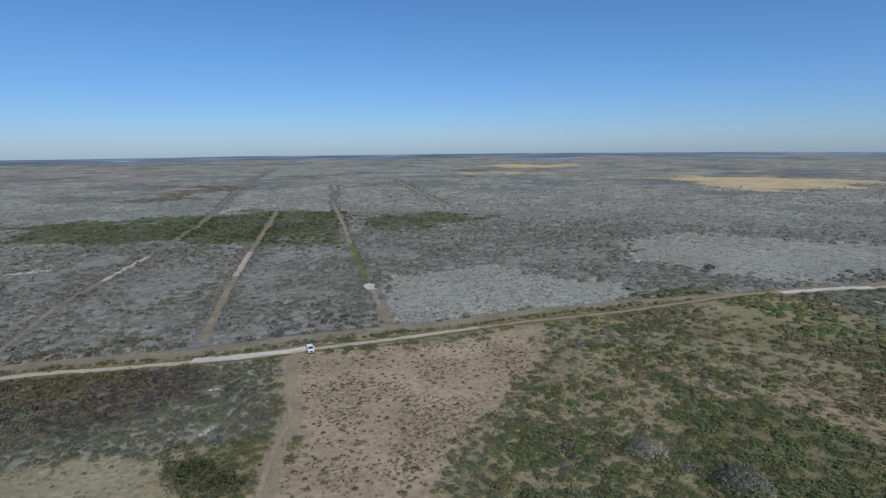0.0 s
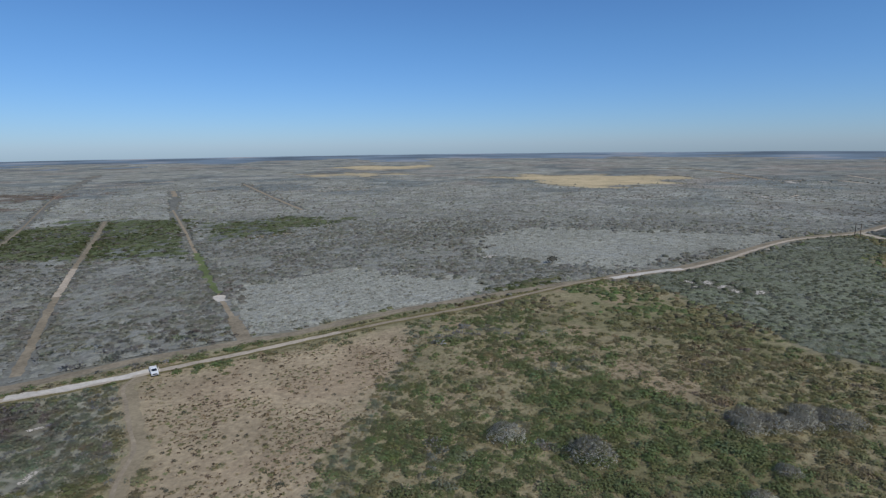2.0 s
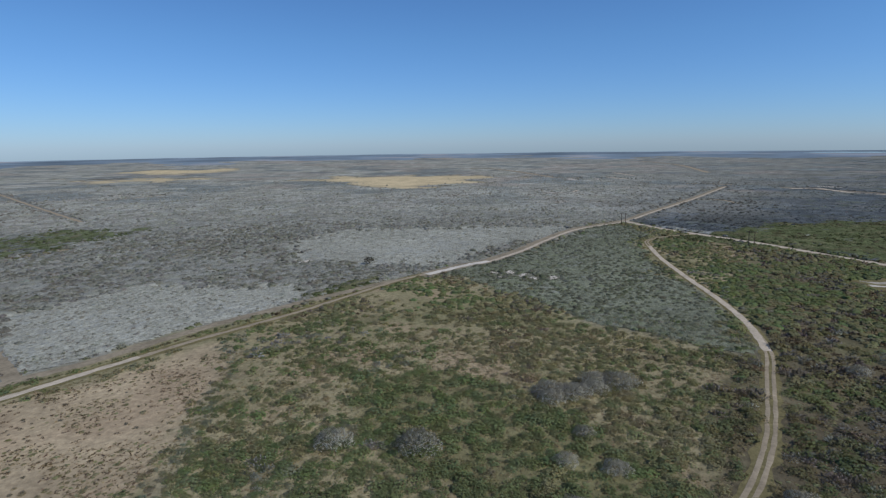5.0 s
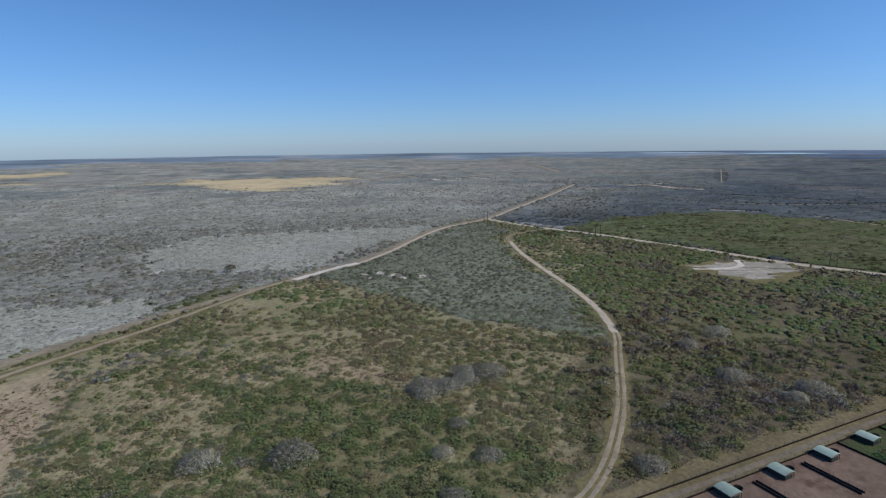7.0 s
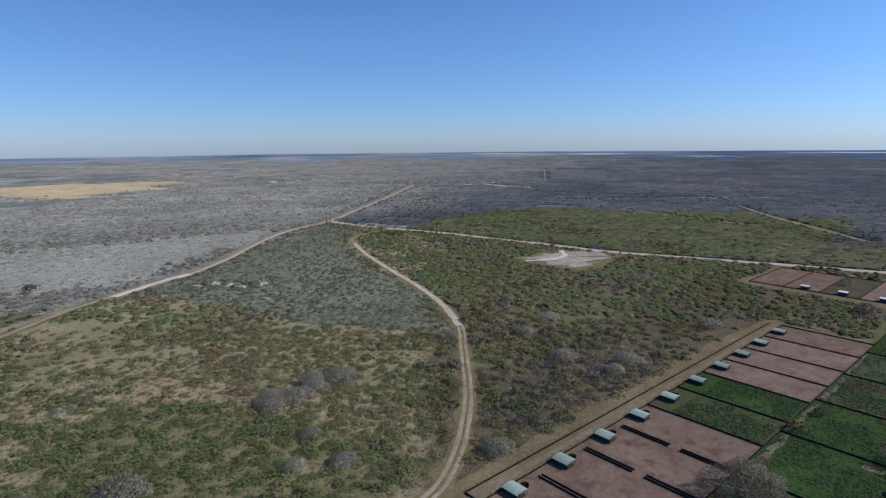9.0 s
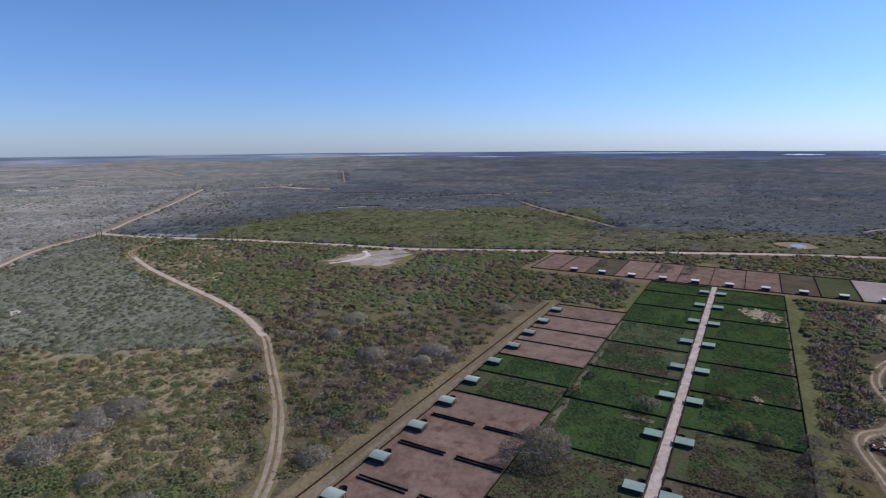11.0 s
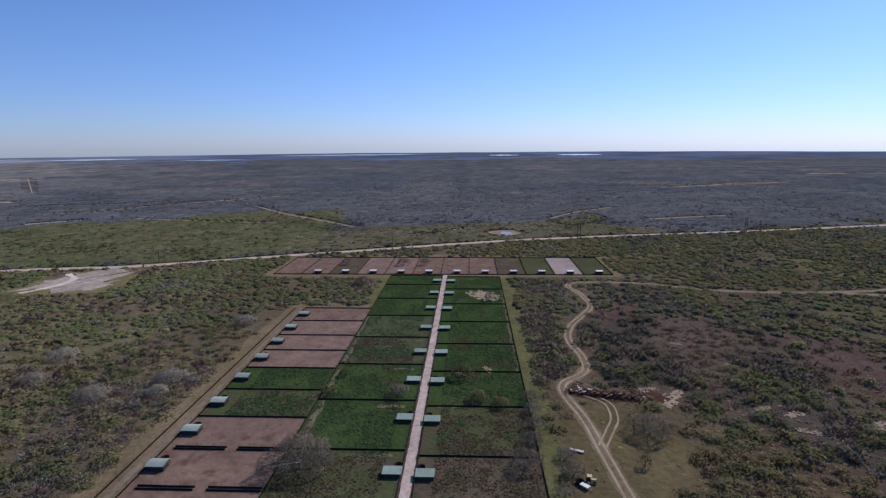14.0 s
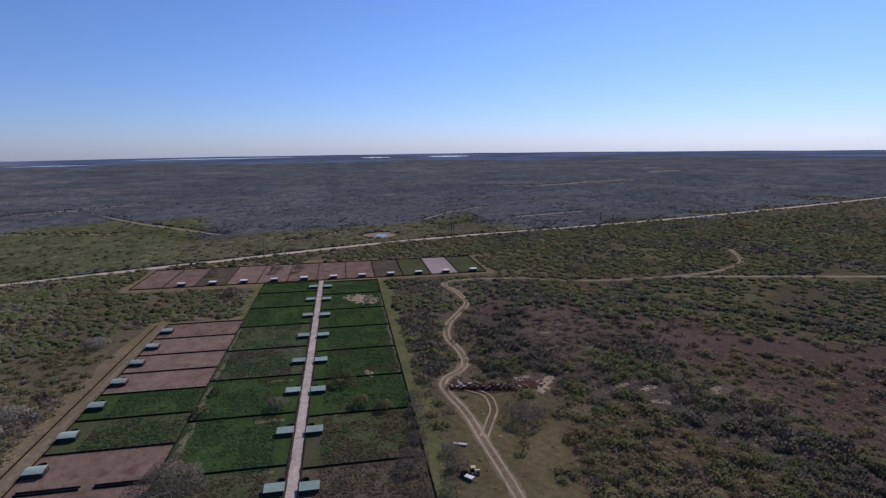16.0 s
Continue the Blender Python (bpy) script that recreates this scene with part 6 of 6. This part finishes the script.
for x, y, h, tw in ((339, -89, 10.5, False), (347, 43, 8.0, True), (326, -217, 11, True), (354, 179, 10, True), (369, 288, 10, True), (305, -344, 11, True)):
    power_pole(x, y, h, tw, 20)

# ---- yard: scrap, pallets, trailer, tractor ----
def debris():
    root = tagged(new("debris_heap"), "long heap of scrap boards and dark rubble in a yard", "debris")
    bm = bmesh.new()
    n = 26
    grid = []
    for i in range(n):
        row = []
        for j in range(7):
            f, k = i / (n - 1), j / 6 - 0.5
            x, y = 121 - 12.5 * f, -78.5 - 17.5 * f
            nx, ny = 0.81, -0.58
            w = 4.2 * (0.5 + 0.5 * math.sin(math.pi * f)) + 0.8
            h = 1.3 * (1 - (2 * k) ** 2) * (0.35 + 0.65 * math.sin(math.pi * f)) * (0.5 + 1.0 * abs(noise.noise((i * 0.9, j * 0.8, 2))))
            row.append(bm.verts.new((x + nx * k * w, y + ny * k * w, max(h, 0.02))))
        grid.append(row)
    for i in range(n - 1):
        for j in range(6):
            bm.faces.new((grid[i][j], grid[i + 1][j], grid[i + 1][j + 1], grid[i][j + 1]))
    bmesh.ops.recalc_face_normals(bm, faces=bm.faces)
    part("rubble", bm, M_RUST, root, "dark rusty rubble")
    bm = bmesh.new()
    box(bm, 0, 0, 0, 1.9, 0.3, 0.06)
    tmp = flush(bm, "board", M_WOOD)
    board = tmp.data
    sheet = board.copy()
    sheet.materials[0] = M_WHITE
    bpy.data.objects.remove(tmp)
    for i in range(150):
        f = random.random()
        white = 0.12 < f < 0.30 and random.random() < 0.75 or random.random() < 0.14
        ob = new("board", sheet if white else board)
        ob.parent = root
        k = random.gauss(0, 0.9)
        x, y = 121 - 12.5 * f + 0.81 * k, -78.5 - 17.5 * f - 0.58 * k
        size = 0.5 if white else 1.0
        ob.matrix_basis = pose(x, y, random.uniform(0.5, 1.1), random.uniform(-25, 25), random.uniform(-30, 30), random.uniform(0, 360)) @ Matrix.Diagonal((random.uniform(0.3, 1) * size, random.uniform(0.6, 2.2) * size, 1, 1))


debris()
patch("burnt_soil", [(124, -79), (119, -76), (112, -86), (106, -97), (110, -101), (116, -92)], material("dark_soil", (0.075, 0.045, 0.032), n1=0.8, n2=0.1, a1=0.3, a2=0.3, bump=0.1), 0.055, "dark reddish trodden soil round a scrap heap", "soil", wob=2.5, step=1.0, seed=9)


def pallet_stack(x, y):
    root = tagged(new("pallet_stack"), "pale wooden pallet stack on grass", "pallets", group="pallet stacks")
    for k in range(4):
        for i in range(5):
            bm = bmesh.new()
            box(bm, 0, -0.5 + 0.25 * i, 0.14 + 0.16 * k, 1.2, 0.16, 0.03)
            part("slat", bm, M_WHITE if k >= 2 else M_WOOD, root)
        bm = bmesh.new()
        for o in (-0.5, 0, 0.5):
            box(bm, o, 0, 0.07 + 0.16 * k, 0.09, 1.15, 0.1)
        part("bearer", bm, M_WOOD, root)
    root.matrix_world = pose(x, y, 0.0, 0, 0, -35) @ Matrix.Scale(0.62, 4)


for k in range(4):
    pallet_stack(95.2 - 0.75 * k * 0.77, -63.3 - 0.85 * k * 0.64)


def trailer(m):
    root = tagged(new("utility_trailer"), "small white flat trailer parked on grass", "trailer")
    bm = bmesh.new()
    box(bm, 0, 0, 1.02, 3.0, 1.7, 0.1, bevel=0.02)
    part("deck", bm, M_WHITE, root)
    for s in (-1, 1):
        bm = bmesh.new()
        box(bm, 0, s * 0.83, 0.86, 3.0, 0.05, 0.36, bevel=0.015)
        part("side_board", bm, M_WHITE, root)
        wheel(root, -0.1, s * 0.98, 0.33, 0.2, M_STEEL)
    bm = bmesh.new()
    box(bm, -1.48, 0, 0.86, 0.05, 1.6, 0.36, bevel=0.015)
    part("tail_board", bm, M_WHITE, root)
    bm = bmesh.new()
    for s in (-1, 1):
        rod(bm, (1.5, s * 0.6, 0.55), (2.7, 0, 0.5), 0.05, 0.05, 6)
    rod(bm, (2.6, 0, 0.0), (2.6, 0, 0.55), 0.04, 0.04, 6)
    part("drawbar", bm, M_STEEL, root)
    root.matrix_world = m


def tractor(m):
    root = tagged(new("tractor"), "small cream and black tractor standing on grass", "tractor")
    bm = bmesh.new()
    box(bm, 0.75, 0, 0.95, 1.5, 0.62, 0.55, bevel=0.08)
    part("hood", bm, M_YELLOW, root)
    bm = bmesh.new()
    box(bm, -0.35, 0, 0.8, 0.9, 0.7, 0.4, bevel=0.05)
    part("chassis", bm, M_RUBBER, root)
    bm = bmesh.new()
    box(bm, -0.45, 0, 1.2, 0.45, 0.5, 0.35, bevel=0.06)
    part("seat", bm, M_RUBBER, root)
    for sx in (-0.75, 0.1):
        for s in (-1, 1):
            bm = bmesh.new()
            rod(bm, (sx, s * 0.5, 0.9), (sx, s * 0.55, 2.05), 0.03, 0.03, 6)
            part("canopy_post", bm, M_STEEL, root)
    bm = bmesh.new()
    box(bm, -0.32, 0, 2.08, 1.3, 1.3, 0.08, bevel=0.03)
    part("canopy", bm, M_YELLOW, root)
    for s in (-1, 1):
        wheel(root, -0.5, s * 0.72, 0.62, 0.34, M_YELLOW)
        wheel(root, 1.15, s * 0.6, 0.36, 0.22, M_YELLOW)
    root.matrix_world = m


trailer(pose(82.6, -58.4, 0.02, 0, 0, 200) @ Matrix.Scale(0.62, 4))
tractor(pose(83.6, -60.3, 0.02, 0, 0, 240) @ Matrix.Scale(0.75, 4))
tub(84.2, -58.3)

M_POND = material("milky_water", (0.30, 0.30, 0.28), rough=0.25, n1=0.3, a1=0.05, a2=0.0, spec=0.4)
# ---- stock pond beyond the road ----
patch("pond_bank", [(357, -178), (363, -192), (377, -193), (384, -187), (379, -174), (368, -171)], M_DIRT, 0.06, "bare bank round a stock pond", "bank", wob=3, seed=11)
patch("water", [(361, -181), (366, -187), (373, -187), (376, -183), (371, -179), (366, -178)], M_POND, 0.12, "small milky stock pond", "pond", wob=1.5, seed=13)

# ---- worn pale strips along the pen fences ----
M_WORN = material("worn_pale_soil", (0.145, 0.132, 0.088), n1=0.9, n2=0.15, a1=0.3, a2=0.35, bump=0.08)
for u0, u1, v, w in ((14.5, 37.5, 25.4, 2.2), (38.5, 61.5, 26, 1.4), (62.5, 85.5, 25.8, 1.6), (87, 110, 26.3, 0.8), (58, 79.5, -26.2, 1.0), (81, 103, -26.2, 1.2), (104, 126.5, -26.3, 0.9), (128, 150.5, -26.3, 0.9)):
    strip("worn_strip", [pen(u0 + (u1 - u0) * k / 5, v + 0.25 * math.sin(k * 2.3 + u0))[:2] for k in range(6)], w * 0.7, M_WORN, 0.07, wobble=0.4, step=0.8, label="pale trodden strip along a pen fence", category="soil", seed=int(u0))
for u0, v0, v1, w in ((36, 4, 11, 1.8), (60, 4, 10, 1.6), (13, 4, 14, 1.4), (36, -4, -9, 1.2), (84.5, 3, 12, 1.0)):
    strip("worn_strip", [pen(u0 - 1.2 + 0.3 * math.sin(k * 1.9 + u0), v0 + (v1 - v0) * k / 4)[:2] for k in range(5)], w * 0.7, M_WORN, 0.074, wobble=0.45, step=0.8, label="pale trodden ground by a pen shed", category="soil", seed=int(u0) + 3)
